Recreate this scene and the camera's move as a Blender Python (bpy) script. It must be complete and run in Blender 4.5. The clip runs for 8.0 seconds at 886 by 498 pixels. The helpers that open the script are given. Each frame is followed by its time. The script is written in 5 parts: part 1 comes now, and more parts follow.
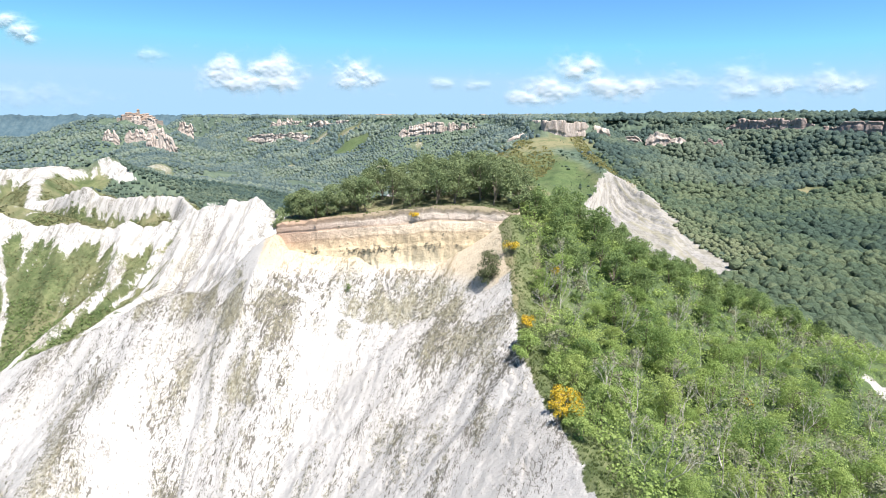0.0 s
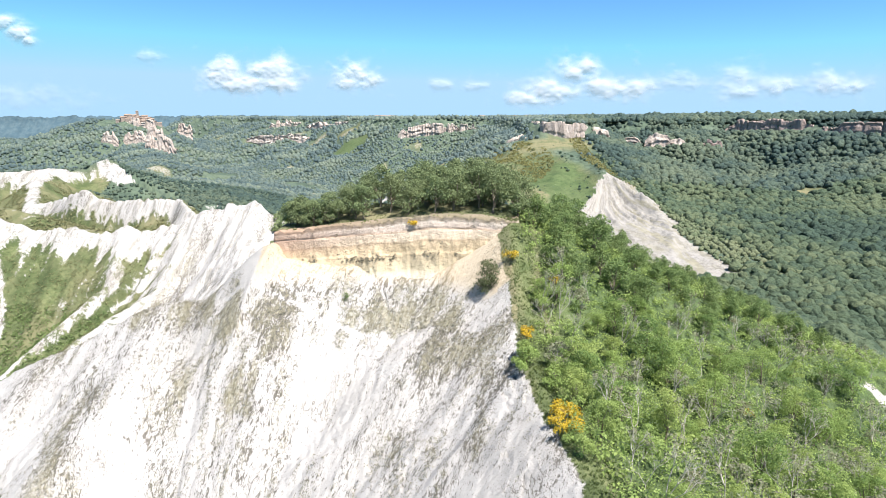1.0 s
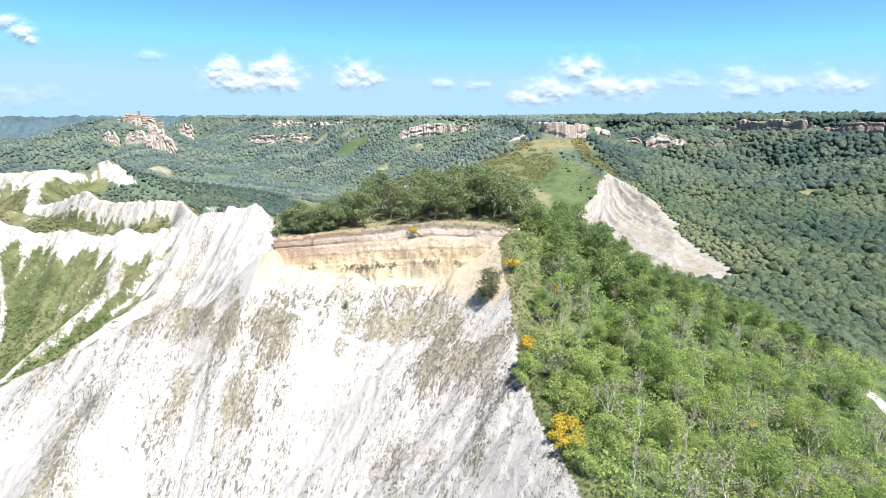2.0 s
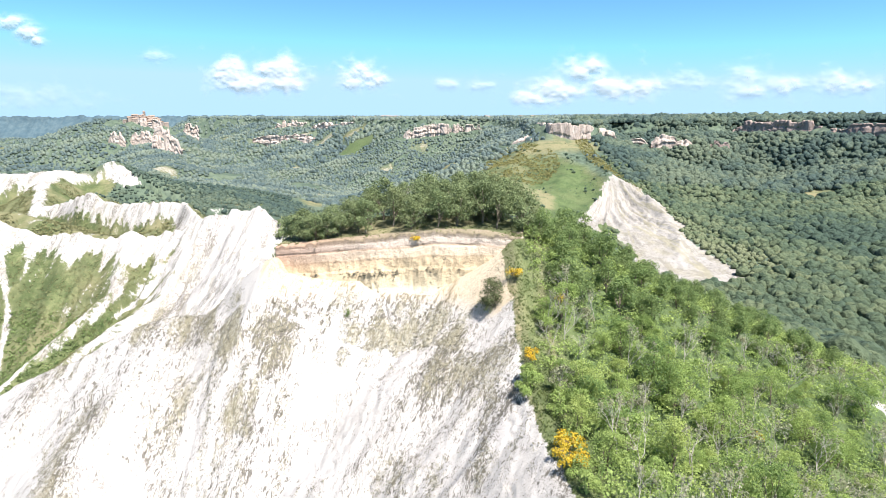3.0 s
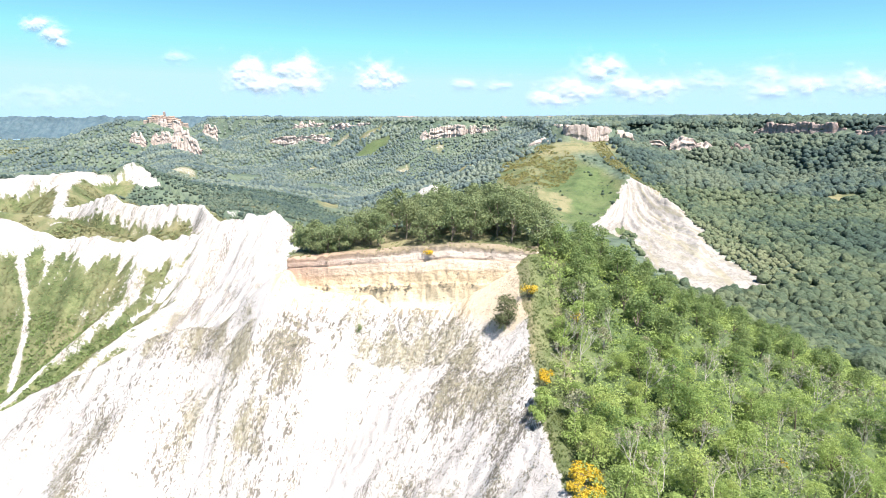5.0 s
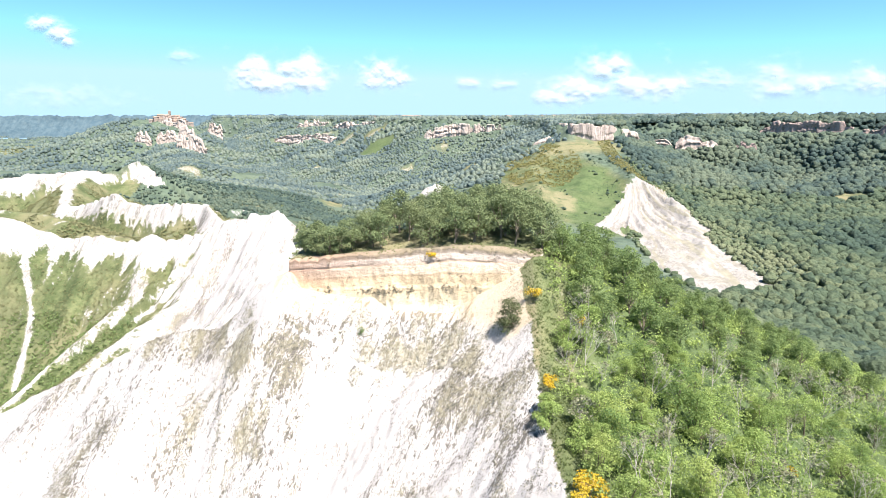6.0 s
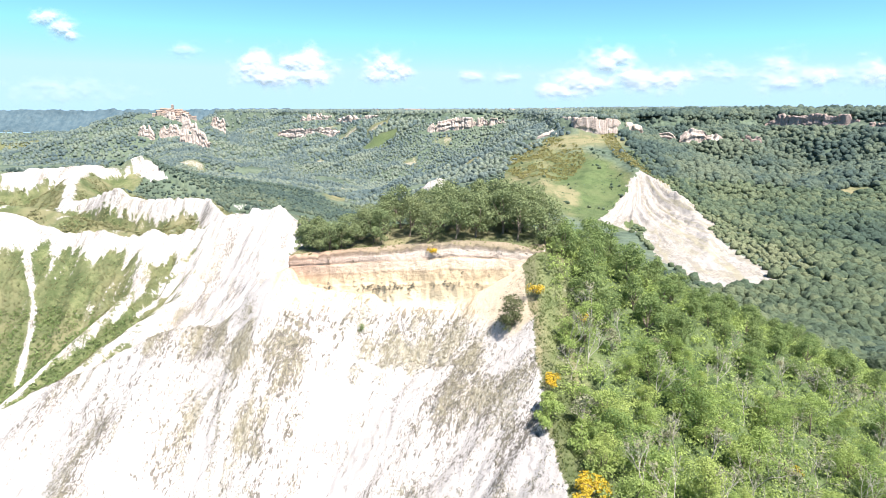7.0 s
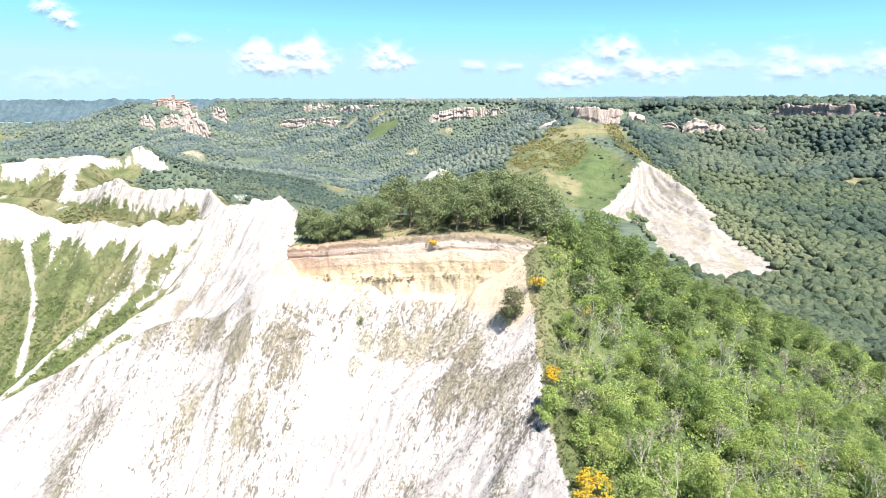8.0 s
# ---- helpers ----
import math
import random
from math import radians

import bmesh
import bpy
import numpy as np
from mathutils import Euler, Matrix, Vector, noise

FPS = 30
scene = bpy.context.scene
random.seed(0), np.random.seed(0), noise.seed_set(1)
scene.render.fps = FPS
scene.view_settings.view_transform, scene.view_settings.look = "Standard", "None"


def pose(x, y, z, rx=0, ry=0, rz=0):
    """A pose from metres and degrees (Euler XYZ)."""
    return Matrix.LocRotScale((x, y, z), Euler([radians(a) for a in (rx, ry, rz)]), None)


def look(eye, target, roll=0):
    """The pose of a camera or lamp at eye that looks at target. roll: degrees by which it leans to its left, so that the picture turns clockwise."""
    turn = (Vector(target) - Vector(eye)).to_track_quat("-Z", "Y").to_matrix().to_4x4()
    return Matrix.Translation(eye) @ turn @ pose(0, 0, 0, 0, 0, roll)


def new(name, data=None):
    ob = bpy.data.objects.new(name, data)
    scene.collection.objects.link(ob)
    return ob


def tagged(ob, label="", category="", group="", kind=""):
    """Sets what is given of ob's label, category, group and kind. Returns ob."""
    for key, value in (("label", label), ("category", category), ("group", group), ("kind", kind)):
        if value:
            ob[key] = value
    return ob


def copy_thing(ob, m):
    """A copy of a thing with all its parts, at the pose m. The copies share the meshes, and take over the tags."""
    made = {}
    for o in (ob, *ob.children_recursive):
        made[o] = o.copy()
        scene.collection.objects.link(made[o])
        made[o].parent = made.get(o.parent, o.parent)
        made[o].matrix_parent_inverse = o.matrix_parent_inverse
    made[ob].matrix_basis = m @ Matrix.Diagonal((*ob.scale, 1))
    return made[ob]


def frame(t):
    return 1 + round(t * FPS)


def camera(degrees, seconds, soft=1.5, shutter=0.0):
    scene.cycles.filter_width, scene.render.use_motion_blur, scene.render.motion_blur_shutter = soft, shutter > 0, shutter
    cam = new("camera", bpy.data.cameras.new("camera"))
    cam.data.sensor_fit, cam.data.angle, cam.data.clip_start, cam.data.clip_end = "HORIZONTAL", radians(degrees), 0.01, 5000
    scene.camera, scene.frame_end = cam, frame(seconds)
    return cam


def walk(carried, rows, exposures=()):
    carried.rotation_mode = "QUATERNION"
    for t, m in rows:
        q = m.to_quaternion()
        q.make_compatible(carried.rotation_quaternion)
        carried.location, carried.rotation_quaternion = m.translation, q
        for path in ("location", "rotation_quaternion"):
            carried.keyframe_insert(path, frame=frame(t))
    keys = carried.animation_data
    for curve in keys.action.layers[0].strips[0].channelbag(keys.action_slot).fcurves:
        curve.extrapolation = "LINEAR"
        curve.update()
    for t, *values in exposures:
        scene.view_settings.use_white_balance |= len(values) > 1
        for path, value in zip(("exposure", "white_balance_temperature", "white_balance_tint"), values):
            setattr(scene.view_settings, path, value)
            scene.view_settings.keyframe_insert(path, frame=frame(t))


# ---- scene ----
cam = camera(75.3, 8.0, soft=0.5)
PATH = [
    (0, (-0.612, 1.84, 97.966), (-0.647, 3.788, 97.514), -0.0),
    (0.5, (-0.551, 2.271, 98.507), (-0.585, 4.219, 98.057), -0.1),
    (1, (-0.495, 2.75, 99.061), (-0.528, 4.699, 98.611), -0.1),
    (1.5, (-0.446, 3.127, 99.628), (-0.48, 5.076, 99.177), -0.1),
    (3, (-0.162, 4.666, 101.318), (-0.214, 6.613, 100.867), -0.1),
    (3.5, (-0.074, 5.211, 101.874), (-0.139, 7.159, 101.423), -0.1),
    (4, (0.033, 5.741, 102.413), (-0.049, 7.688, 101.962), -0.1),
    (4.5, (0.096, 6.318, 102.836), (0.0, 8.265, 102.386), -0.1),
    (6, (0.298, 8.112, 103.371), (0.176, 10.056, 102.917), -0.1),
    (6.5, (0.44, 8.692, 103.429), (0.312, 10.634, 102.967), -0.2),
    (7, (0.546, 9.279, 103.424), (0.413, 11.218, 102.949), -0.2),
    (7.5, (0.626, 9.806, 103.383), (0.491, 11.74, 102.893), -0.2),
    (8, (0.693, 10.383, 103.375), (0.555, 12.313, 102.868), -0.2),
]
EXPOSURE = [(0, 1.15, 6430, 11), (1.5, 1.2, 6450, 11), (3, 1.35, 6520, 12), (4.5, 1.46, 6560, 13), (6.5, 1.5, 6600, 14), (8, 1.48, 6650, 14)]
walk(cam, [(t, look(e, g, r)) for t, e, g, r in PATH], EXPOSURE)

# ---- light ----
SUN_DIR = Vector((0.37, -0.42, 1.0)).normalized()
world = bpy.data.worlds.new("sky")
scene.world = world
world.use_nodes = True
wn = world.node_tree.nodes
sky = wn.new("ShaderNodeTexSky")
sky.sky_type = "NISHITA"
sky.sun_disc = False
sky.sun_elevation = math.asin(SUN_DIR.z)
sky.sun_rotation = math.atan2(SUN_DIR.x, SUN_DIR.y)
sky.altitude = 1200
sky.air_density = 0.5
sky.dust_density = 0.0
sky.ozone_density = 1.8
tint = wn.new("ShaderNodeMix")
tint.data_type, tint.blend_type = "RGBA", "MULTIPLY"
tint.inputs[0].default_value = 1.0
tint.inputs[7].default_value = (0.76, 1.2, 1.25, 1)
world.node_tree.links.new(sky.outputs[0], tint.inputs[6])
veil = wn.new("ShaderNodeMix")  # thin even haze: the horizon is no brighter than this
veil.data_type, veil.blend_type = "RGBA", "DARKEN"
veil.inputs[0].default_value = 1.0
veil.inputs[7].default_value = (2.4, 3.85, 5.2, 1)
world.node_tree.links.new(tint.outputs[2], veil.inputs[6])
world.node_tree.links.new(veil.outputs[2], wn["Background"].inputs["Color"])
wn["Background"].inputs["Strength"].default_value = 0.088
sun = new("sun", bpy.data.lights.new("sun", "SUN"))
sun.data.energy = 5.0
sun.data.angle = radians(0.5)
sun.data.color = (1.0, 0.96, 0.9)
sun.matrix_world = look((200, -200, 400), Vector((200, -200, 400)) - SUN_DIR)


# ---- materials ----
class Nodes:
    """Short hand for node trees."""

    def __init__(self, name):
        self.mat = bpy.data.materials.new(name)
        self.mat.use_nodes = True
        self.t = self.mat.node_tree
        self.bsdf = self.t.nodes["Principled BSDF"]
        self.bsdf.inputs["Specular IOR Level"].default_value = 0.2
        self.out = self.t.nodes["Material Output"]

    def put(self, node, key, value):
        s = node.inputs[key]
        if hasattr(value, "is_output"):
            self.t.links.new(value, s)
        else:
            s.default_value = value

    def noise(self, scale, detail=4.0, rough=0.55, vec=None, dist=0.0):
        n = self.t.nodes.new("ShaderNodeTexNoise")
        n.inputs["Scale"].default_value = scale
        n.inputs["Detail"].default_value = detail
        n.inputs["Roughness"].default_value = rough
        n.inputs["Distortion"].default_value = dist
        self.t.links.new(vec if vec else self.pos(), n.inputs["Vector"])
        return n.outputs["Fac"]

    def pos(self):
        return self.t.nodes.new("ShaderNodeNewGeometry").outputs["Position"]

    def local(self):
        return self.t.nodes.new("ShaderNodeTexCoord").outputs["Object"]

    def island(self):
        return self.t.nodes.new("ShaderNodeNewGeometry").outputs["Random Per Island"]

    def one(self):
        return self.t.nodes.new("ShaderNodeObjectInfo").outputs["Random"]

    def attr(self, name):
        n = self.t.nodes.new("ShaderNodeAttribute")
        n.attribute_name = name
        return n.outputs["Fac"]

    def stretch(self, vec, scale, rot=(0, 0, 0)):
        n = self.t.nodes.new("ShaderNodeMapping")
        n.inputs["Scale"].default_value = scale
        n.inputs["Rotation"].default_value = rot
        self.t.links.new(vec, n.inputs["Vector"])
        return n.outputs[0]

    def span(self, v, a, b, c=0.0, d=1.0):
        n = self.t.nodes.new("ShaderNodeMapRange")
        n.interpolation_type = "SMOOTHSTEP"
        for k, w in zip(("Value", "From Min", "From Max", "To Min", "To Max"), (v, a, b, c, d)):
            self.put(n, k, w)
        return n.outputs[0]

    def math(self, op, a, b=0.0):
        n = self.t.nodes.new("ShaderNodeMath")
        n.operation = op
        self.put(n, 0, a)
        self.put(n, 1, b)
        return n.outputs[0]

    def mix(self, f, a, b, blend="MIX"):
        n = self.t.nodes.new("ShaderNodeMix")
        n.data_type = "RGBA"
        n.blend_type = blend
        self.put(n, 0, f)
        for k, v in ((6, a), (7, b)):
            self.put(n, k, v if hasattr(v, "is_output") else (*v, 1.0))
        return n.outputs[2]

    def ramp(self, f, stops):
        n = self.t.nodes.new("ShaderNodeValToRGB")
        e = n.color_ramp.elements
        while len(e) < len(stops):
            e.new(0.5)
        for el, (p, c) in zip(e, stops):
            el.position, el.color = p, (*c, 1)
        self.put(n, 0, f)
        return n.outputs[0]

    def done(self, colour, rough=0.85, bump=None, height=0.1, strength=0.6):
        self.put(self.bsdf, "Base Color", colour if hasattr(colour, "is_output") else (*colour, 1))
        self.put(self.bsdf, "Roughness", rough)
        if bump is not None:
            b = self.t.nodes.new("ShaderNodeBump")
            b.inputs["Strength"].default_value = strength
            b.inputs["Distance"].default_value = height
            self.t.links.new(bump, b.inputs["Height"])
            self.t.links.new(b.outputs[0], self.bsdf.inputs["Normal"])
        return self.mat


def leaf_material(name, dark, light, dry=(0.2, 0.17, 0.07), through_light=0.25, spread=0.35, stands=None, tints=None, relief=0.0):
    """Foliage: every leaf spray of its own shade, every plant of its own tint, some light let through."""
    n = Nodes(name)
    c = n.mix(n.island(), dark, light)
    c = n.mix(n.math("MULTIPLY", n.one(), spread), c, dry)
    c = n.mix(n.span(n.noise(0.5, 3), 0.45, 0.75, 0.0, 0.4), c, dark)
    if tints:
        # deeper and yellower plants side by side
        r = n.math("ADD", n.math("MULTIPLY", n.one(), 0.6), n.noise(0.14, 3))
        c = n.mix(n.span(r, 0.9, 1.12, 0, 0.5), c, n.mix(n.island(), tints[1], tints[2]))
        c = n.mix(n.span(r, 0.74, 0.5, 0, 0.8), c, n.mix(n.island(), tints[0], dark))
    if stands:
        # stands of other trees, paler or deeper than the rest
        w = n.noise(0.008, 5, 0.65)
        cells = n.t.nodes.new("ShaderNodeTexVoronoi")
        cells.inputs["Scale"].default_value = 0.1
        n.t.links.new(n.pos(), cells.inputs["Vector"])
        tone = n.t.nodes.new("ShaderNodeSeparateColor")
        n.t.links.new(cells.outputs["Color"], tone.inputs[0])
        w = n.math("ADD", w, n.math("MULTIPLY", n.math("SUBTRACT", tone.outputs[0], 0.5), 0.16))
        c = n.mix(n.span(w, 0.5, 0.62, 0, 0.9), c, stands[0])
        c = n.mix(n.span(w, 0.5, 0.38, 0, 0.85), c, stands[1])
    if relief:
        # sprays of the canopy; shade in its gaps painted dark where the bump dips
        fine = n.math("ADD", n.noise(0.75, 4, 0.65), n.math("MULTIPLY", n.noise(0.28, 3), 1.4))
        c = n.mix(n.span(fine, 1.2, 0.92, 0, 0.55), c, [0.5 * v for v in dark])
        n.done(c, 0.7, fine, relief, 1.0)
    else:
        n.done(c, 0.62)
    tr = n.t.nodes.new("ShaderNodeBsdfTranslucent")
    n.t.links.new(c, tr.inputs[0])
    m = n.t.nodes.new("ShaderNodeMixShader")
    m.inputs[0].default_value = through_light
    n.t.links.new(n.bsdf.outputs[0], m.inputs[1])
    n.t.links.new(tr.outputs[0], m.inputs[2])
    n.t.links.new(m.outputs[0], n.out.inputs[0])
    return n.mat


def bark_material(name, a, b):
    n = Nodes(name)
    f = n.noise(6.0, 5, vec=n.stretch(n.local(), (1, 1, 0.25)))
    return n.done(n.mix(n.span(f, 0.35, 0.65), a, b), 0.9, f, 0.02, 0.8)


def ground_material():
    """Clay, dry scrub, grass and wood floor with painted crowns, laid out by where they grow."""
    n = Nodes("clay_and_grass")
    p = n.pos()
    streak = n.stretch(p, (1.0, 1.0, 0.28))
    lines = n.t.nodes.new("ShaderNodeCombineXYZ")
    n.put(lines, 0, n.attr("cross"))
    n.put(lines, 1, n.attr("fall"))
    lines = lines.outputs[0]
    big = n.noise(0.06, 4, vec=p)
    fine = n.noise(1.4, 6, 0.65, vec=streak)
    grit = n.noise(7.0, 5, 0.7, vec=p)
    clay = n.mix(n.span(big, 0.35, 0.7), (0.42, 0.40, 0.38), (0.37, 0.35, 0.328))
    # weathered crust in streaks down the slope, then small dark plants and stones in drifts
    wash = n.noise(0.35, 6, 0.7, vec=n.stretch(lines, (1.0, 0.28, 1.0)))
    clay = n.mix(n.math("MULTIPLY", n.span(wash, 0.53, 0.585, 0, 0.62), n.attr("old")), clay, (0.175, 0.16, 0.13))
    drift = n.math("ADD", n.noise(0.085, 4, 0.65, vec=n.stretch(lines, (1.0, 0.5, 1.0))), n.math("MULTIPLY", n.math("SUBTRACT", n.attr("scrub"), 0.3), 0.2))
    mark = n.noise(1.9, 5, 0.66, vec=n.stretch(lines, (1.0, 0.5, 1.0)), dist=0.5)
    mark = n.math("ADD", mark, n.math("MULTIPLY", n.math("SUBTRACT", drift, 0.5), 0.62))
    clay = n.mix(n.span(mark, 0.59, 0.61, 0, 0.9), clay, (0.115, 0.104, 0.088))
    speck = n.noise(4.8, 4, 0.6, vec=n.stretch(lines, (1.0, 0.6, 1.0)))
    speck = n.math("ADD", speck, n.math("MULTIPLY", n.math("SUBTRACT", drift, 0.5), 0.6))
    clay = n.mix(n.span(speck, 0.605, 0.635, 0, 0.85), clay, (0.1, 0.09, 0.075))
    crack = n.noise(0.9, 5, 0.6, vec=n.stretch(p, (1.0, 0.4, 0.22)), dist=0.4)
    line = n.span(n.math("ABSOLUTE", n.math("SUBTRACT", crack, 0.5)), 0.018, 0.006, 0, 0.8)
    clay = n.mix(n.math("MULTIPLY", line, n.span(n.noise(0.16, 4, 0.6), 0.48, 0.6)), clay, (0.12, 0.105, 0.085))
    clay = n.mix(n.span(n.attr("old"), 0.9, 1.4, 0, 0.6), clay, n.mix(fine, (0.26, 0.243, 0.217), (0.19, 0.176, 0.156)))
    # sand under the bluff
    clay = n.mix(n.attr("sand"), clay, n.mix(fine, (0.52, 0.41, 0.25), (0.46, 0.34, 0.19)))
    # low dry scrub in broken patches on the clay, and the far cone's painted rib shade
    scrub_f = n.math("ADD", n.attr("scrub"), n.math("MULTIPLY", n.math("SUBTRACT", fine, 0.5), 1.5))
    scrub_f = n.math("ADD", scrub_f, n.math("MULTIPLY", n.math("SUBTRACT", grit, 0.5), 2.2))
    scrub_c = n.mix(n.span(n.noise(0.9, 4), 0.35, 0.65), (0.235, 0.215, 0.152), (0.265, 0.245, 0.165))
    clay = n.mix(n.span(scrub_f, 0.5, 0.8, 0, 0.72), clay, scrub_c)
    grass_n = n.noise(0.5, 5, 0.65)
    grass = n.mix(n.span(grass_n, 0.35, 0.65), (0.095, 0.118, 0.048), (0.155, 0.17, 0.08))
    grass = n.mix(n.span(grit, 0.5, 0.8, 0, 0.6), grass, (0.055, 0.075, 0.025))
    grass = n.mix(n.span(n.noise(0.13, 6, 0.7), 0.42, 0.62, 0.75, 0.0), grass, (0.048, 0.068, 0.026))
    grass = n.mix(n.math("MULTIPLY", n.attr("lush"), 0.8), grass, n.mix(n.span(n.noise(0.09, 5, 0.7), 0.38, 0.62), (0.05, 0.085, 0.032), (0.088, 0.126, 0.05)))
    grass = n.mix(n.span(n.noise(1.7, 5, 0.7), 0.52, 0.66, 0, 0.75), grass, (0.042, 0.06, 0.022))
    grass = n.mix(n.attr("dry"), grass, n.mix(n.span(n.noise(0.07, 6, 0.72), 0.47, 0.57), n.mix(grass_n, (0.25, 0.215, 0.13), (0.17, 0.16, 0.085)), (0.125, 0.13, 0.068)))
    wood = n.mix(n.span(n.noise(0.03, 5), 0.4, 0.62), (0.058, 0.086, 0.064), (0.09, 0.124, 0.09))
    wood = n.mix(n.span(n.noise(0.011, 5, 0.65), 0.46, 0.6, 0, 0.9), wood, n.mix(n.noise(0.3, 4), (0.09, 0.122, 0.085), (0.135, 0.165, 0.12)))
    # tree crowns drawn on the wood floor, the shade between them painted dark
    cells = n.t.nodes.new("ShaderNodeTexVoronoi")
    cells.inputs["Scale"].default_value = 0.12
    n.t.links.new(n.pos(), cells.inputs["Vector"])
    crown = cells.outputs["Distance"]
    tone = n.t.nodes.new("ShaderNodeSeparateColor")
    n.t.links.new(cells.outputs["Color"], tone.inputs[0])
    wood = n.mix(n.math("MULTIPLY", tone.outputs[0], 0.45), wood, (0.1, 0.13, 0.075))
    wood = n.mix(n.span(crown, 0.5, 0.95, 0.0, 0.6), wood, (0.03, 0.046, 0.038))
    edge = n.math("ADD", n.attr("clay"), n.math("MULTIPLY", n.math("SUBTRACT", n.noise(0.35, 6, 0.7, vec=streak), 0.5), 1.5))
    edge = n.math("ADD", edge, n.math("MULTIPLY", n.math("SUBTRACT", fine, 0.5), 0.7))
    edge = n.math("ADD", edge, n.math("MULTIPLY", n.math("SUBTRACT", n.noise(2.6, 5, 0.75, vec=streak), 0.5), 1.3))
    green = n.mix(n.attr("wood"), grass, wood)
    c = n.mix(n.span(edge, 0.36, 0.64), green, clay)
    bump = n.math("ADD", n.math("MULTIPLY", fine, 1.0), n.math("MULTIPLY", grit, 0.35))
    bump = n.math("SUBTRACT", bump, n.math("MULTIPLY", n.math("MULTIPLY", crown, n.attr("wood")), 6.0))
    return n.done(c, 0.92, bump, 0.3, 0.9)


def bluff_material():
    """Layers of soil, tufa and sand, read from the height below the brow."""
    n = Nodes("layered_sand")
    p = n.pos()
    wave = n.noise(0.5, 4, vec=n.stretch(p, (0.25, 0.25, 1.0)))
    fine = n.noise(2.2, 6, 0.7, vec=n.stretch(p, (0.9, 0.9, 1.5)))
    grit = n.noise(9.0, 4, 0.7)
    drip = n.noise(1.1, 5, 0.6, vec=n.stretch(p, (1.6, 1.6, 0.18)))
    f = n.math("ADD", n.attr("strata"), n.math("MULTIPLY", n.math("SUBTRACT", wave, 0.5), 0.10))
    f = n.math("ADD", f, n.math("MULTIPLY", n.math("SUBTRACT", fine, 0.5), 0.05))
    c = n.ramp(f, [(0.0, (0.2, 0.17, 0.115)), (0.03, (0.32, 0.26, 0.2)), (0.06, (0.50, 0.425, 0.36)), (0.12, (0.49, 0.40, 0.335)),
                   (0.145, (0.31, 0.235, 0.17)), (0.165, (0.56, 0.46, 0.36)), (0.26, (0.58, 0.47, 0.345)), (0.28, (0.42, 0.32, 0.215)), (0.30, (0.54, 0.42, 0.28)), (0.42, (0.55, 0.43, 0.28)),
                   (0.50, (0.57, 0.46, 0.31)), (0.62, (0.58, 0.49, 0.34)), (0.72, (0.52, 0.46, 0.37)), (0.82, (0.41, 0.385, 0.36))])
    rust = n.math("MULTIPLY", n.attr("rust"), n.span(n.math("ADD", f, n.math("MULTIPLY", drip, 0.25)), 0.36, 0.62, 1.0, 0.0))
    c = n.mix(n.math("MULTIPLY", rust, 0.65), c, (0.48, 0.30, 0.22))
    c = n.mix(n.span(drip, 0.55, 0.8, 0, 0.3), c, (0.48, 0.40, 0.29))
    c = n.mix(n.span(grit, 0.58, 0.68, 0, 0.5), c, (0.3, 0.23, 0.15))
    c = n.mix(n.span(fine, 0.62, 0.8, 0, 0.3), c, (0.42, 0.30, 0.18))
    return n.done(c, 0.92, n.math("ADD", fine, n.math("MULTIPLY", grit, 0.3)), 0.25, 0.8)


def rock_material(name, pale, deep, stain):
    n = Nodes(name)
    p = n.pos()
    col = n.noise(0.11, 6, 0.7, vec=n.stretch(p, (1.0, 1.0, 0.3)))
    bed = n.noise(0.22, 5, 0.65, vec=n.stretch(p, (0.3, 0.3, 1.0)), dist=0.6)
    fleck = n.noise(0.45, 5, 0.7)
    c = n.mix(n.span(col, 0.38, 0.62), pale, deep)
    c = n.mix(n.span(bed, 0.56, 0.72, 0, 0.45), c, stain)
    c = n.mix(n.span(fleck, 0.55, 0.68, 0, 0.8), c, (0.09, 0.115, 0.06))
    return n.done(c, 0.92, n.math("ADD", col, n.math("MULTIPLY", fleck, 0.6)), 2.5, 0.8)


GROUND = ground_material()
BLUFF = bluff_material()
TUFA = rock_material("pale_tufa", (0.49, 0.42, 0.375), (0.38, 0.31, 0.27), (0.19, 0.16, 0.11))
RED_TUFA = rock_material("red_tufa", (0.34, 0.27, 0.245), (0.26, 0.2, 0.18), (0.13, 0.11, 0.085))
LEAF_OAK = leaf_material("oak_leaves", (0.112, 0.157, 0.075), (0.265, 0.325, 0.15), (0.24, 0.23, 0.12), 0.45, 0.25)
LEAF_SHOULDER = leaf_material("shoulder_oak_leaves", (0.1, 0.16, 0.058), (0.25, 0.335, 0.115), (0.22, 0.24, 0.11), 0.45, 0.25)
LEAF_GREEN = leaf_material("young_leaves", (0.2, 0.285, 0.084), (0.39, 0.5, 0.155), (0.31, 0.33, 0.15), 0.5, 0.2, None, ((0.085, 0.155, 0.06), (0.28, 0.33, 0.09), (0.41, 0.46, 0.15)))
LEAF_GREY = leaf_material("grey_leaves", (0.16, 0.175, 0.11), (0.28, 0.29, 0.19))
LEAF_SCRUB = leaf_material("dry_scrub", (0.15, 0.14, 0.108), (0.245, 0.228, 0.168), (0.23, 0.215, 0.155))
FLOWER = leaf_material("broom_flowers", (0.42, 0.26, 0.015), (0.65, 0.45, 0.03), (0.2, 0.22, 0.04), 0.2)
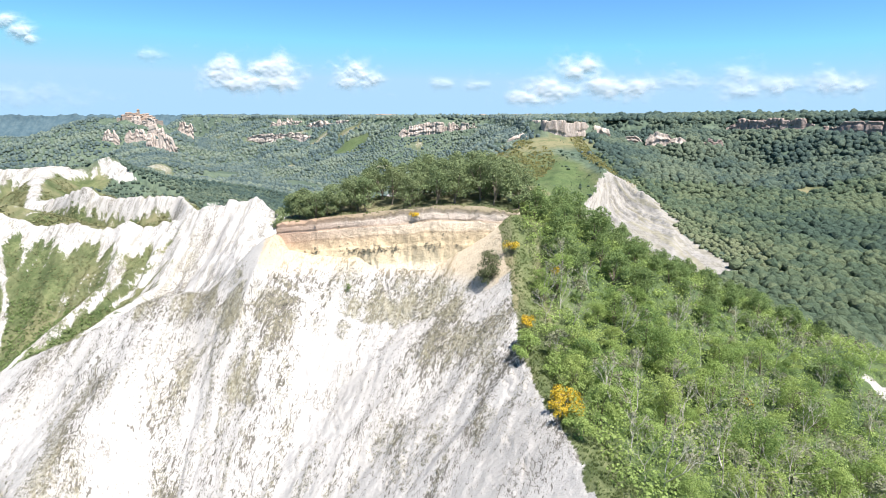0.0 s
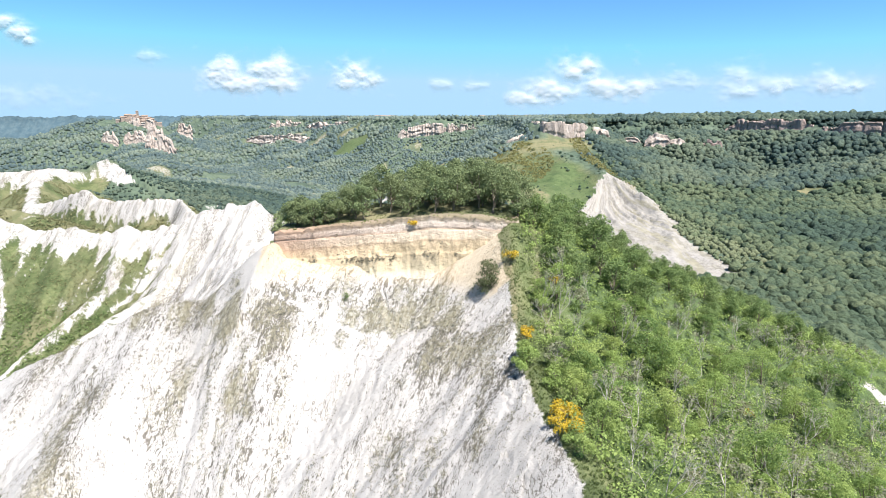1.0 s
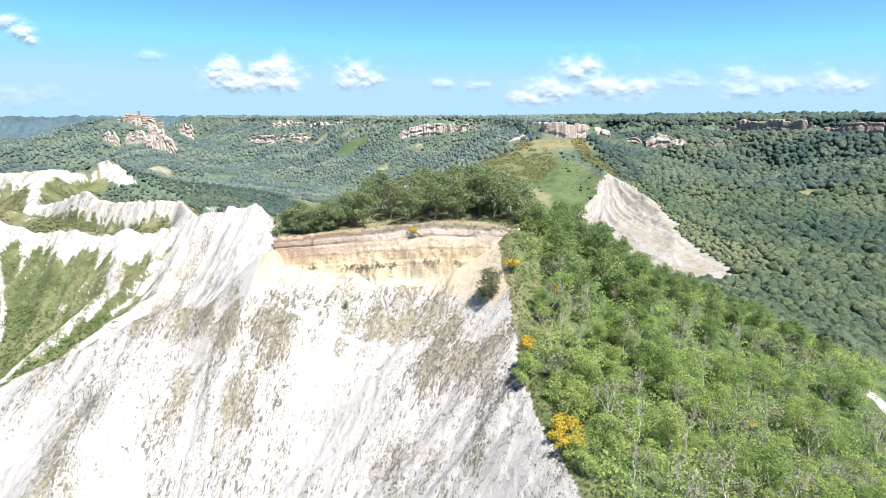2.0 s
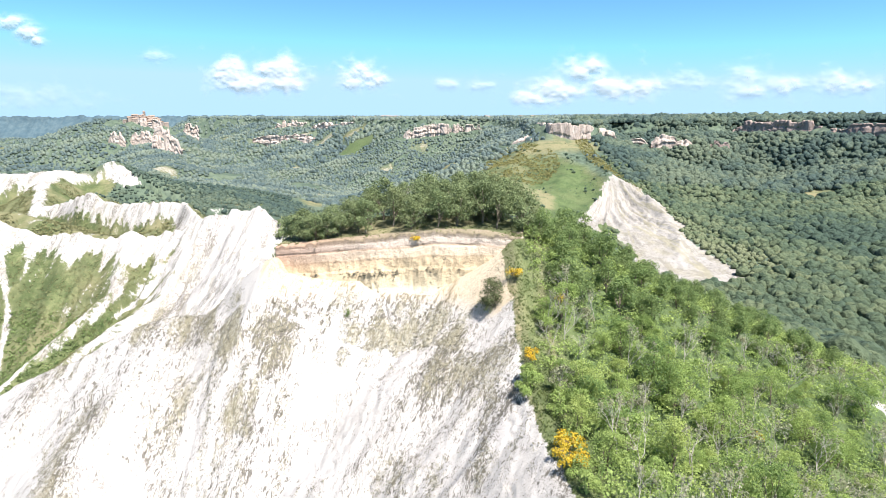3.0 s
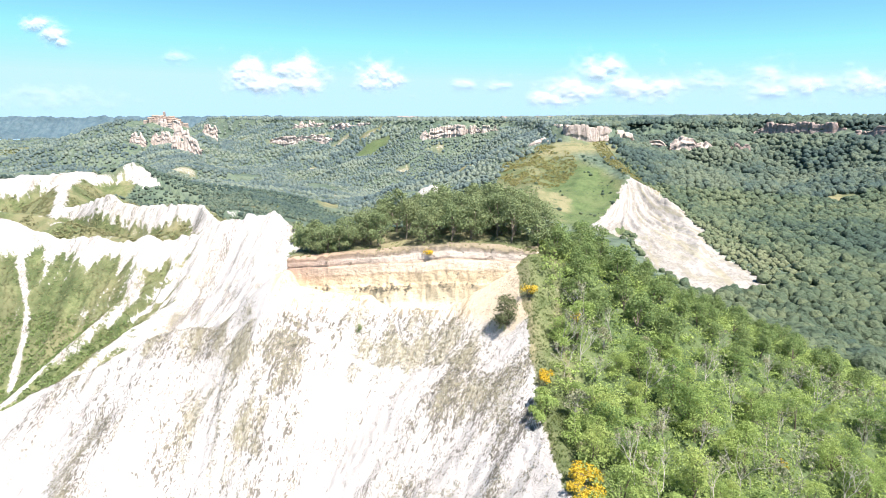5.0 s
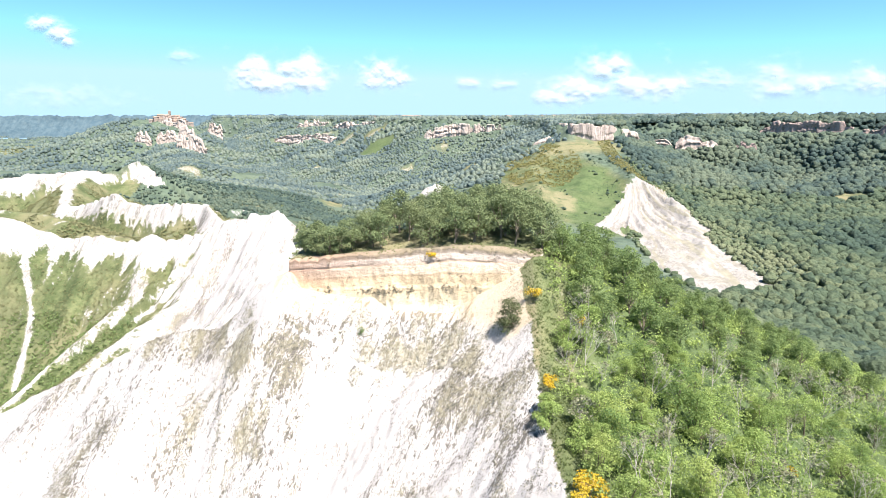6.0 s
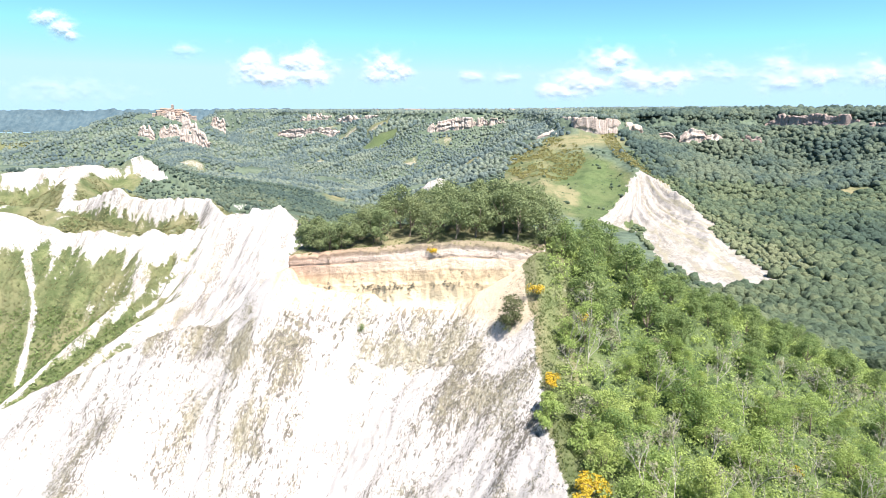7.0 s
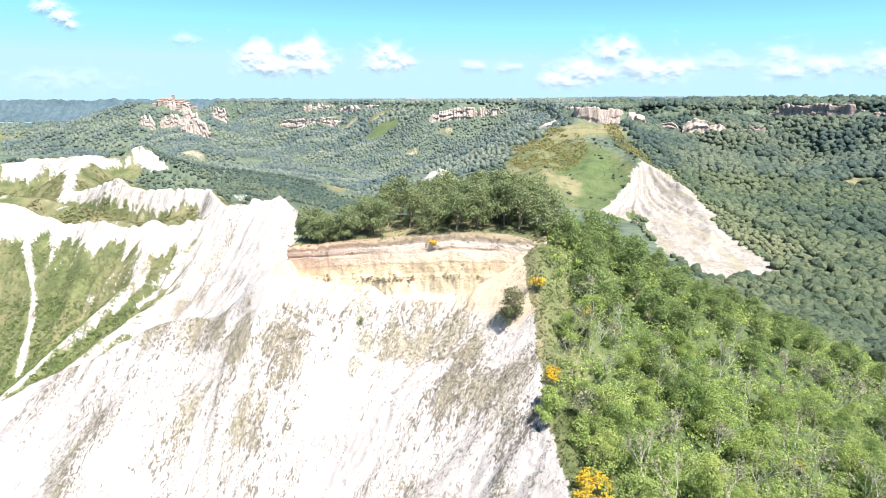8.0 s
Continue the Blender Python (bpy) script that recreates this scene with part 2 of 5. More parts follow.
# far foliage: distance haze put into the greyed, bluish base colours, less in LEAF_MID
LEAF_FAR = leaf_material("hazed_far_woods", (0.12, 0.168, 0.158), (0.17, 0.222, 0.192), (0.18, 0.21, 0.185), 0.3, 0.15, ((0.225, 0.27, 0.205), (0.09, 0.135, 0.142)), None, 1.4)
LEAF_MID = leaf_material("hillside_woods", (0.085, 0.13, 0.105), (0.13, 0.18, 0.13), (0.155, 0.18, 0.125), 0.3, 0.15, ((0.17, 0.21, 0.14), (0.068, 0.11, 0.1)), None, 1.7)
GRASS = leaf_material("crest_grass", (0.1, 0.145, 0.048), (0.2, 0.24, 0.095), (0.25, 0.24, 0.12), 0.35)
LEAF_BROOM = leaf_material("broom_scrub", (0.15, 0.155, 0.07), (0.31, 0.275, 0.085), (0.2, 0.2, 0.08))
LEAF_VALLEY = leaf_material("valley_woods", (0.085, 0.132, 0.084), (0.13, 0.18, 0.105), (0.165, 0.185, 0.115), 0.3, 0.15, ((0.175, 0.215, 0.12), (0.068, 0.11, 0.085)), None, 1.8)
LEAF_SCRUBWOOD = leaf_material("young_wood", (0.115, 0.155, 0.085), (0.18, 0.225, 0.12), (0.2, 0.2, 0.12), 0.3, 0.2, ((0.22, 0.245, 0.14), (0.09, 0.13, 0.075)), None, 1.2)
LEAF_GULLY = leaf_material("gully_leaves", (0.115, 0.17, 0.06), (0.23, 0.30, 0.115), (0.25, 0.25, 0.13), 0.4, 0.2, None, ((0.1, 0.165, 0.07), (0.2, 0.235, 0.1), (0.33, 0.32, 0.17)))
LEAF_OLIVE = leaf_material("olive_scrub", (0.13, 0.14, 0.06), (0.25, 0.25, 0.125), (0.22, 0.2, 0.11), 0.35)
LEAF_DARK = leaf_material("evergreen_leaves", (0.05, 0.065, 0.03), (0.13, 0.15, 0.065))
BARK = bark_material("bark", (0.13, 0.10, 0.075), (0.22, 0.19, 0.15))
BARK_PALE = bark_material("bare_bark", (0.34, 0.315, 0.28), (0.48, 0.45, 0.4))


# ---- lay of the land ----
def grid_noise(x, y, seed=0):
    """Smooth value noise on the plane, -1 to 1."""
    xi, yi = np.floor(x).astype(np.int64), np.floor(y).astype(np.int64)
    fx, fy = x - xi, y - yi
    fx, fy = fx * fx * (3 - 2 * fx), fy * fy * (3 - 2 * fy)

    def h(a, b):
        k = (a * 374761393 + b * 668265263 + seed * 974634777) & 0xFFFFFFFF
        k = ((k ^ (k >> 13)) * 1274126177) & 0xFFFFFFFF
        return ((k ^ (k >> 16)) & 0xFFFF) / 32767.5 - 1

    top = h(xi, yi) * (1 - fx) + h(xi + 1, yi) * fx
    low = h(xi, yi + 1) * (1 - fx) + h(xi + 1, yi + 1) * fx
    return top * (1 - fy) + low * fy


def fbm(x, y, octaves=4, seed=0):
    total, amp = 0, 0.5
    for i in range(octaves):
        total = total + amp * grid_noise(x * 2 ** i + 17.3 * i, y * 2 ** i - 9.1 * i, seed + i)
        amp *= 0.5
    return total


def step(v, a, b):
    f = np.clip((v - a) / (b - a), 0, 1)
    return f * f * (3 - 2 * f)


def along(line, x, y):
    """Of a polyline with values per corner: distance, run, side (+1 left of its way) and the values there."""
    line = np.array(line, float)
    best = np.full(x.shape, 1e18)
    run, side = np.zeros(x.shape), np.ones(x.shape)
    vals = [np.zeros(x.shape) for _ in range(line.shape[1] - 2)]
    start = 0.0
    for a, b in zip(line[:-1], line[1:]):
        dx, dy = b[0] - a[0], b[1] - a[1]
        ln = math.hypot(dx, dy)
        f = np.clip(((x - a[0]) * dx + (y - a[1]) * dy) / ln ** 2, 0, 1)
        ex, ey = x - a[0] - f * dx, y - a[1] - f * dy
        d2 = ex * ex + ey * ey
        m = d2 < best
        best = np.where(m, d2, best)
        run = np.where(m, start + f * ln, run)
        side = np.where(m, np.where(dx * ey - dy * ex >= 0, 1.0, -1.0), side)
        for i, v in enumerate(vals):
            vals[i] = np.where(m, a[2 + i] * (1 - f) + b[2 + i] * f, v)
        start += ln
    return np.sqrt(best), run, side, vals


# Ridges: x, y, height, fall to the left and to the right of the way. Then rounding, gully depth and spacing, clay width left and right.
RIDGES = {
    "spine": ([(30, -40, 66, .65, .40), (14, 20, 70, .65, .40), (10.5, 45, 70, .66, .42), (9.5, 60, 69.6, .66, .42), (8.8, 70, 70, .66, .42),
               (9, 78, 73, .66, .42), (9, 86, 76.5, .8, .42), (9, 90, 79.6, .9, .42), (8.8, 94, 82.3, .9, .42)], 1.0, 0.45, 4.0, 60, -1.5),
    "brow": ([(8, 90, 73.5, 1.2, .9), (-2.6, 95, 74, .9, .9), (-13, 97, 74.5, .9, .9), (-24, 98, 74.5, .9, .9), (-29.5, 98.6, 74.4, .9, 1.0), (-31.3, 99.2, 77.8, .9, 1.2), (-33.5, 99.4, 76.4, .9, 1.0), (-38, 99.5, 72.0, .9, 1.0),
              (-44, 99, 67.2, .85, 1.0), (-55, 99, 65.4, .75, 1.0), (-61, 98, 62.5, .65, 1.0), (-72, 97, 56.4, .6, 1.0), (-83, 97, 51.6, .6, 1.0),
              (-110, 95, 40, .7, 1.0), (-150, 90, 25, .7, 1.0)], 0.8, 0.8, 4.5, 90, 45),
    "left_spur": ([(-50, 98, 65.5, .8, .8), (-50, 85, 61.3, .8, .8), (-55, 70, 52, .8, .8), (-62, 50, 38, .8, .8)], 4.0, 0.5, 4.0, 60, 60),
    "outer_spur": ([(-72, 97, 56, .8, .8), (-72, 85, 51.2, .8, .8), (-78, 70, 42, .8, .8), (-86, 50, 28, .8, .8)], 4.0, 0.5, 4.0, 60, 60),
    "mid_spur": ([(-29, 97, 72, .8, .8), (-26.5, 81, 61.6, .8, .8), (-27, 66, 50, .8, .8), (-30, 50, 36, .8, .8)], 4.0, 0.5, 3.5, 60, 60),
    "low_spur": ([(-1, 84, 68.6, .7, .7), (-5, 79, 66.4, .7, .7), (-13, 67, 57, .7, .7), (-18, 50, 44, .8, .8)], 8.0, 0.4, 3.5, 60, 60),
    "saddle": ([(-33, 101, 75.5, .9, .8), (-42, 118, 60, .8, .8), (-56, 145, 52, .75, .8), (-70, 180, 52, .75, .8), (-78, 210, 57, .75, .8), (-81, 230, 64.5, .75, .8)], 1.0, 2.0, 9.0, 38, 60),
    "crest": ([(-60, 262, 44, .8, .6), (-77, 240, 53, .8, .8), (-81, 232, 65, .75, .8), (-100, 231, 62.3, .8, .8), (-109, 231, 59, .8, .8), (-124, 231, 54, .8, .8), (-133, 231, 55, .8, .8),
               (-144, 231, 51.8, .8, .8), (-156, 231, 56, .9, .8), (-163, 231, 54, .9, .8), (-173, 231, 54.4, .9, .8), (-186, 231, 61, 1.0, .8), (-205, 228, 66, 1.0, .8), (-260, 215, 60, .9, .8)], 0.3, 3.0, 9.0, 9, 21),
    "rib_a": ([(-100, 230, 61, .7, .7), (-104, 195, 40, .7, .7), (-110, 162, 36, .7, .7), (-113, 146, 32, .7, .7), (-120, 122, 22, .7, .7)], 0.4, 1.0, 6.0, 2.6, 1.5),
    "rib_b": ([(-135, 230, 54, .75, .75), (-130, 206, 38, .75, .75), (-140, 182, 25, .75, .75), (-150, 160, 12, .75, .75)], 0.4, 1.0, 6.0, 2.3, 1.3),
    "rib_c": ([(-186, 230, 58, .8, .8), (-183, 226, 50, .8, .8), (-172, 212, 36, .8, .8), (-167, 201, 24, .8, .8), (-160, 178, 6, .8, .8)], 0.2, 0.6, 5.0, 1.1, 0.9),
    "green_rise": ([(-138, 258, 42, .5, .5), (-188, 282, 45, .5, .5), (-235, 300, 52, .5, .5), (-330, 310, 55, .5, .5)], 2.0, 3.0, 11.0, 0, 0),
    "second_crest": ([(-135, 320, 40, .55, .4), (-152, 335, 44, 1.0, .4), (-178, 368, 47, 1.4, .4), (-216, 385, 44, 1.4, .4), (-228, 390, 42.5, 1.4, .4), (-250, 398, 44.5, 1.4, .4), (-263, 405, 49, 1.4, .4),
                      (-283, 418, 42, 1.2, .4), (-320, 430, 34, .9, .4)], 0.3, 4.0, 8.0, 8, 1.5),
    "third_crest": ([(-334, 583, 47, 1.2, .4), (-355, 590, 57, 1.5, .4), (-366, 578, 52, 1.5, .4), (-378, 565, 50, 1.5, .4), (-402, 540, 49.5, 1.5, .4), (-440, 520, 50, 1.5, .4), (-560, 500, 50, 1.5, .4)], 0.3, 3.0, 9.0, 11, 1.5),
    "third_tail": ([(-345, 592, 44, .5, .4), (-310, 600, 36, .45, .35), (-270, 640, 24, .4, .3), (-240, 690, 12, .4, .3)], 3.0, 2.0, 20.0, 0, 0),
    "third_spur": ([(-390, 550, 49, .7, .7), (-372, 505, 42, .7, .7), (-350, 470, 32, .7, .7), (-330, 440, 24, .7, .7)], 0.5, 1.5, 8.0, 5, 5),
    "town_ridge": ([(-1070, 1990, 62, .3, .3), (-930, 1800, 22, .25, .25), (-700, 1350, 6, .22, .22), (-480, 950, 6, .22, .22), (-310, 720, 17, .25, .25), (-235, 560, 26, .3, .3), (-190, 440, 34, .3, .3), (-168, 385, 41, .4, .4)], 10.0, 6.0, 60.0, 0, 0),
    "town_hill": ([(-1420, 2080, 40, .35, .3), (-1300, 2020, 78, .4, .3), (-1230, 2000, 91, .45, .3), (-1150, 2000, 90, .55, .3), (-1085, 1990, 98, .6, .3), (-1035, 1985, 90, .6, .3), (-1000, 1982, 72, .6, .3), (-975, 1980, 52, .6, .3), (-920, 1960, 15, .4, .3)], 12.0, 6.0, 50.0, 0, 0),
    "cone": ([(150, 830, 63, .4, .5), (158, 720, 51, .4, .5), (168, 640, 39, .42, .7), (190, 590, 24, .42, .75), (188, 520, 13, .42, .75), (172, 450, 8.5, .45, .75), (170, 410, 2, .5, .75), (171, 378, -5, .55, .75), (178, 330, -18, .5, .6)], 0.6, 0.4, 11.0, 0, 0),
    "cone_left": ([(166, 640, 38.5, .8, .34), (141, 590, 18, .8, .34), (121, 550, 8, .8, .34), (108, 520, 3, .8, .36), (104, 480, -4, .7, .4), (100, 430, -12, .6, .4)], 0.6, 0.4, 9.0, 0, 0),
    "meadow": ([(140, 720, 50, .3, .3), (112, 640, 31, .3, .3), (92, 600, 19, .3, .3), (72, 555, 6, .3, .3), (52, 500, -8, .3, .3)], 5.0, 1.5, 30.0, 0, 0),
    "scar": ([(-66, 594, 20, .9, .9), (-52, 591, 31, .9, .9), (-42, 590, 35, .9, .9), (-32, 591, 32, .9, .9), (-20, 594, 20, .9, .9)], 0.6, 2.0, 6.0, 6, 6),
    "cone_spur": ([(174, 452, 9, .6, .7), (163, 424, 12, .6, .7), (151, 388, 7, .6, .7), (140, 350, 2, .6, .7), (130, 320, -8, .6, .7)], 0.6, 0.4, 7.0, 0, 0),
    "mesa_left": ([(128, 810, 66, .3, .4), (60, 810, 55, .3, .4), (0, 800, 36, .3, .4), (-60, 790, 14, .3, .4), (-140, 770, -12, .3, .4)], 6.0, 4.0, 30.0, 0, 0),
    "mesa_front": ([(95, 800, 60, .4, .4), (76, 740, 47, .4, .4), (62, 690, 37, .4, .4), (66, 620, 28, .4, .4), (60, 560, 17, .4, .4), (50, 500, 2, .4, .4)], 5.0, 3.0, 25.0, 0, 0),
    "back": ([(6, 150, 64, .75, .6), (18, 180, 50, .6, .5), (40, 240, 30, .4, .4), (85, 320, 8, .4, .4)], 3.0, 1.0, 9.0, 0, 0),
    "right_hill": ([(60, 60, 52, .35, .35), (88, 112, 46, .35, .4), (110, 170, 34, .35, .4), (135, 240, 14, .35, .35)], 5.0, 1.0, 12.0, 0, 0),
}
# The brow of the bluff and the plateau's rim, left to right.
BROW = [(-31.5, 100.5), (-28, 99.6), (-24, 98.6), (-13, 97.2), (-4, 95.2), (3, 94.0), (6.5, 93.2), (8.5, 93.4)]
RIM = [(-2050, 5200), (-1850, 4200), (-1620, 3500), (-1300, 2850), (-900, 2500), (-690, 2230), (-555, 2180), (-400, 2050), (-260, 1700),
       (-130, 1530), (95, 1490), (150, 1250), (112, 960), (108, 850), (128, 815), (180, 812), (200, 850), (240, 980), (345, 940), (445, 965), (515, 865), (575, 815),
       (760, 700), (1100, 500), (1700, 100), (2400, -800)]


# Thick patches of dry scrub on the clay face: middle and reach east and north.
PATCHES = [(-43.8, 80.0, 2.4, 5.5), (-41, 84.5, 1.3, 4), (-28.5, 90.5, 5, 3.2), (-4.5, 87.0, 7, 3.8), (0, 83.5, 3.5, 2), (-13, 88, 4, 2.5), (-37, 89, 4.5, 1.6), (-31, 79, 1.6, 4)]
TRACKS = [[(-38, 93.5), (-28, 91.5), (-19, 88.2), (-9, 84.5)], [(-33, 95.5), (-27, 93), (-23, 89)]]
# Directions in which the clay flutes run down, as turns from straight towards the south.
FALL = {"near": 0.69, "cone": 0.75, "cone_left": -0.75, "cone_spur": 0.6, "saddle": 0.8}
TOOTHED = ("scar", "crest", "second_crest", "third_crest", "rib_c")
NEAR = ("spine", "brow", "left_spur", "outer_spur", "mid_spur", "low_spur")


# Bare clay of the far cone, and bare patches among the grass: middle and reach east and north.
CONE = [(169, 643), (150, 606), (132, 572), (113, 532), (102, 510), (112, 488), (124, 452), (121, 420), (117, 375), (122, 325), (150, 318), (172, 345), (175, 410), (178, 448), (192, 500), (196, 560), (186, 610)]
BARE = [(28, 668, 26, 11), (84, 590, 13, 28), (-567, 1100, 24, 26), (-360, 800, 8, 9), (-563, 1300, 42, 36), (-186, 732, 13, 34), (146, 776, 38, 24), (104, 768, 30, 28), (-14, 855, 26, 18), (392, 640, 20, 9),
        (-857, 1803, 22, 16), (-853, 2167, 30, 16), (-694, 2044, 34, 18), (-524, 2017, 40, 14), (-424, 1836, 34, 16), (-300, 1652, 26, 12), (-424, 1501, 16, 20), (-166, 1335, 14, 18), (-93, 1430, 20, 10), (-247, 989, 12, 16)]
GRASSY = [(-265, 1535, 48, 48), (114, 600, 44, 122), (66, 660, 44, 105), (-300, 1680, 36, 40), (-2000, 2500, 300, 220)]


def inside(poly, x, y):
    res = np.zeros(x.shape, bool)
    for (ax, ay), (bx, by) in zip(poly, poly[1:] + poly[:1]):
        if ay != by:
            res ^= ((ay > y) != (by > y)) & (x < (bx - ax) * (y - ay) / (by - ay) + ax)
    return res


def brow_y(x):
    b = np.array(BROW)
    return np.interp(x, b[:, 0], b[:, 1])


def top_z(x):
    """The brow's height along the bluff."""
    return np.interp(x, (-32, -24, -12, -4, 4, 9), (79.4, 80.4, 82.0, 83.2, 83.2, 82.6))


def open_hills(x, y):
    """Grazed hills in front of the two clay crests behind."""
    one = y < np.interp(x, (-320, -263, -178, -135), (432, 407, 370, 325)) + 3
    two = (x < -340) & (y < np.interp(x, (-560, -440, -390, -355, -334), (500, 520, 548, 588, 584)))
    return (x < -105) & (one | two)


def valleys(x, y):
    """Side valleys cut into the far slopes: 1 along their beds, 0 on the shoulders between."""
    bend = 0.35 * fbm(x / 220, y / 220, 3, 157)
    return (1 - np.minimum(1, 2.8 * np.abs(fbm(x / 300 + bend, y / 420 - bend, 3, 151)))) ** 1.4


def terrain(x, y):
    """Height and cover (clay, scrub, dry, wood, sand, weathered) of the land at x, y."""
    x, y = np.asarray(x, float), np.asarray(y, float)
    far = np.hypot(x, y)
    # the ridges wander, but for the smooth flanks of the far cone
    sway = 0.012 * np.minimum(far, 900) * (1 - 0.9 * np.exp(-((x - 150) / 65) ** 2 - ((y - 510) / 150) ** 2))
    wx = x + sway * fbm(x / 30, y / 30, 3, 5)
    wy = y + sway * fbm(x / 30, y / 30, 3, 9)
    base = np.interp(far, (0, 150, 400, 900, 2500, 5000), (24, 10, -12, -28, -35, -40)) + 8 * fbm(x / 200, y / 200, 4, 3)
    # the flats of the valley on the east
    base = np.maximum(base, np.where(x > 60, np.interp(y, (100, 300, 500), (-10, 7, 9)), -99))
    soft = np.interp(far, (0, 130, 300, 900, 2000), (2.2, 1.9, 2.0, 4, 12))
    heights, clay = [base], np.zeros(x.shape)
    for name, (line, rnd, depth, gap, cl, cr) in RIDGES.items():
        d, _, side, (z, kl, kr) = along(line, wx, wy)
        k = np.where(side > 0, kl, kr)
        a = FALL.get(name, FALL["near"] if name in NEAR else 0.0)
        cross, down = x * math.cos(a) - y * math.sin(a), x * math.sin(a) + y * math.cos(a)
        g = 1 - 3.0 * np.abs(fbm(cross / gap + 0.4 * fbm(x / gap / 2, y / gap / 2, 2, 23), down / gap * 0.16, 3, 21))
        drop = k * (np.sqrt(d * d + rnd * rnd) - rnd)
        h = z - drop - depth * g * step(d, 0.3, 2.5 * gap) + depth * 0.15 * fbm(cross / gap * 3, down / gap, 2, 31)
        if name in TOOTHED:
            h = h + 2.4 * fbm(cross / 3.5, down / 20, 3, 35) * np.exp(-d / 5)
        heights.append(h)
        w = np.where(side > 0, cl, cr)
        lead = step(h - heights[0], 0, 6)
        ragged = 0.35 if line[0][1] > 300 else 0.9
        edge = w * (1 + ragged * fbm(cross / (gap * 0.5), d / 60, 3, 41) + 0.5 * fbm(cross / (gap * 2), d / 60, 2, 43) + 0.7 * fbm(cross / 1.6, d / 40, 3, 45))
        blur = 0.32 * np.abs(w) + 0.7
        bare = np.where(w > 0, lead * step(edge - d, -blur, blur), 0)
        if name.startswith("rib"):
            bare = bare * (0.45 + 0.55 * step(fbm(x / 3.0, y / 6.0, 4, 47), -0.35, -0.02))
        clay = np.maximum(clay, bare)
    hs = np.array(heights)
    m = hs.max(0)
    h = m + soft * np.log(np.exp((hs - m) / soft).sum(0))
    # plateau with its rim
    d, _, side, _ = along([(a, b, 0) for a, b in RIM], x + 18 * fbm(x / 120, y / 120, 4, 61), y + 18 * fbm(x / 120, y / 120, 4, 67))
    flat = inside(RIM + [(2400, 6000), (-2050, 6000)], x, y)
    level = 91 + 4 * fbm(x / 300, y / 300, 3, 71) + np.interp(x, (200, 600), (0, 5))
    out = level - 14 * step(d, 0, 14) - d * np.interp(x, (-600, -100, 200, 400), (.30, .36, .30, .245)) + 9 * fbm(x / 70, y / 70, 4, 77) * step(d, 5, 60)
    shelf = np.where(flat, level, out)
    cut = valleys(x, y) * step(y, 640, 860) * np.where(flat, 0, step(d, 30, 140))
    cut = cut * step(np.hypot((x + 1100) / 420, (y - 1980) / 300), 0.8, 1.3) * step(np.hypot((x - 110) / 130, (y - 640) / 300), 0.8, 1.2)
    h, shelf = h - 34 * cut, shelf - 34 * cut
    t2 = 4.0
    hi = np.maximum(h, shelf)
    both = hi + t2 * np.log(np.exp((h - hi) / t2) + np.exp((shelf - hi) / t2))
    h = np.where(far < 250, h, both)
    # the knoll behind the bluff
    by = brow_y(x)
    top = top_z(x) + 0.05 * (y - by) + 0.3 * fbm(x / 5, y / 5, 3, 81)
    knoll = top - 0.55 * np.maximum(0, y - by - 16) - 3.0 * np.maximum(0, -31.5 - x) - 0.45 * np.maximum(0, x - 9)
    behind = y - by
    knoll = np.where(behind > 1.0, knoll, -99)
    h = np.maximum(h, knoll)
    near = step(260 - far, 0, 60)
    turn = np.interp(x, (-200, -90, -45, -25, 0, 10), (0.3, 0.0, -0.22, 0.05, 0.55, 0.9))
    cross, fall = x * np.cos(turn) - (y - 85) * np.sin(turn), x * np.sin(turn) + (y - 85) * np.cos(turn)
    lane, descent = cross, fall
    wob = 0.55 * fbm(x / 5, y / 5, 3, 89)
    flute = np.abs(fbm(cross / 3.4 + wob, fall / 14, 3, 83)) * np.interp(x, (-20, 0), (0.4, 0.12)) + np.abs(fbm(cross / 1.1 + wob, fall / 5, 3, 85)) * np.interp(x, (-20, 0), (0.4, 0.22))
    h = h + (flute - 0.4) * step(clay, 0.2, 0.5) * step(135 - far, 0, 15) * step(top_z(x) - 7.5 - h, -1.0, 2.5)
    slit = (1 - step(np.abs(fbm(cross / 5.5 + 1.3 * wob, fall / 11, 3, 84)), 0.0, 0.022)) * step(fbm(x / 9, y / 9, 2, 87), 0.05, 0.2)
    h = h - 0.45 * slit * step(clay, 0.2, 0.5) * step(135 - far, 0, 15) * (h < 72)
    wide = np.abs(fbm(cross / 7 + wob, fall / 40, 4, 86)) * 3.2 + np.abs(fbm(cross / 2.2, fall / 16, 3, 88)) * 1.1 - 1.1
    h = h + wide * step(clay, 0.1, 0.5) * step(far, 150, 170) * step(330 - far, 0, 40) * step(x, -400, -30) * (x < -30)
    h = h + 0.3 * fbm(x / 3.0, y / 3.0, 4, 91) * near + 0.0022 * np.clip(far - 200, 0, 1200) * fbm(x / 40, y / 40, 4, 95)
    # cover
    on_knoll = (behind > 0.6) & (knoll > h - 1.0) & (x > -32.5)
    edge_x = np.interp(y, (0, 20, 45, 60, 70, 78, 86, 91, 95), (20, 13.5, 10, 8.8, 8, 8, 7.5, 7.0, 7.0)) + 0.9 * fbm(x / 3, y / 3, 3, 99)
    clay = np.where((far < 130) & (y > 0) & (x > edge_x - 40) & (y < 100), clay * step(edge_x - x, -0.6, 0.6), clay)
    thread = (1 - step(np.abs(fbm(cross / 6 + wob, fall / 80, 3, 93)), 0.0, 0.12)) * (far > 140) * (far < 470) * (x < -45) * step(fbm(x / 10, y / 10, 3, 94), -0.2, 0.12)
    clay = np.maximum(clay, 0.66 * thread * step(h, 15, 35))
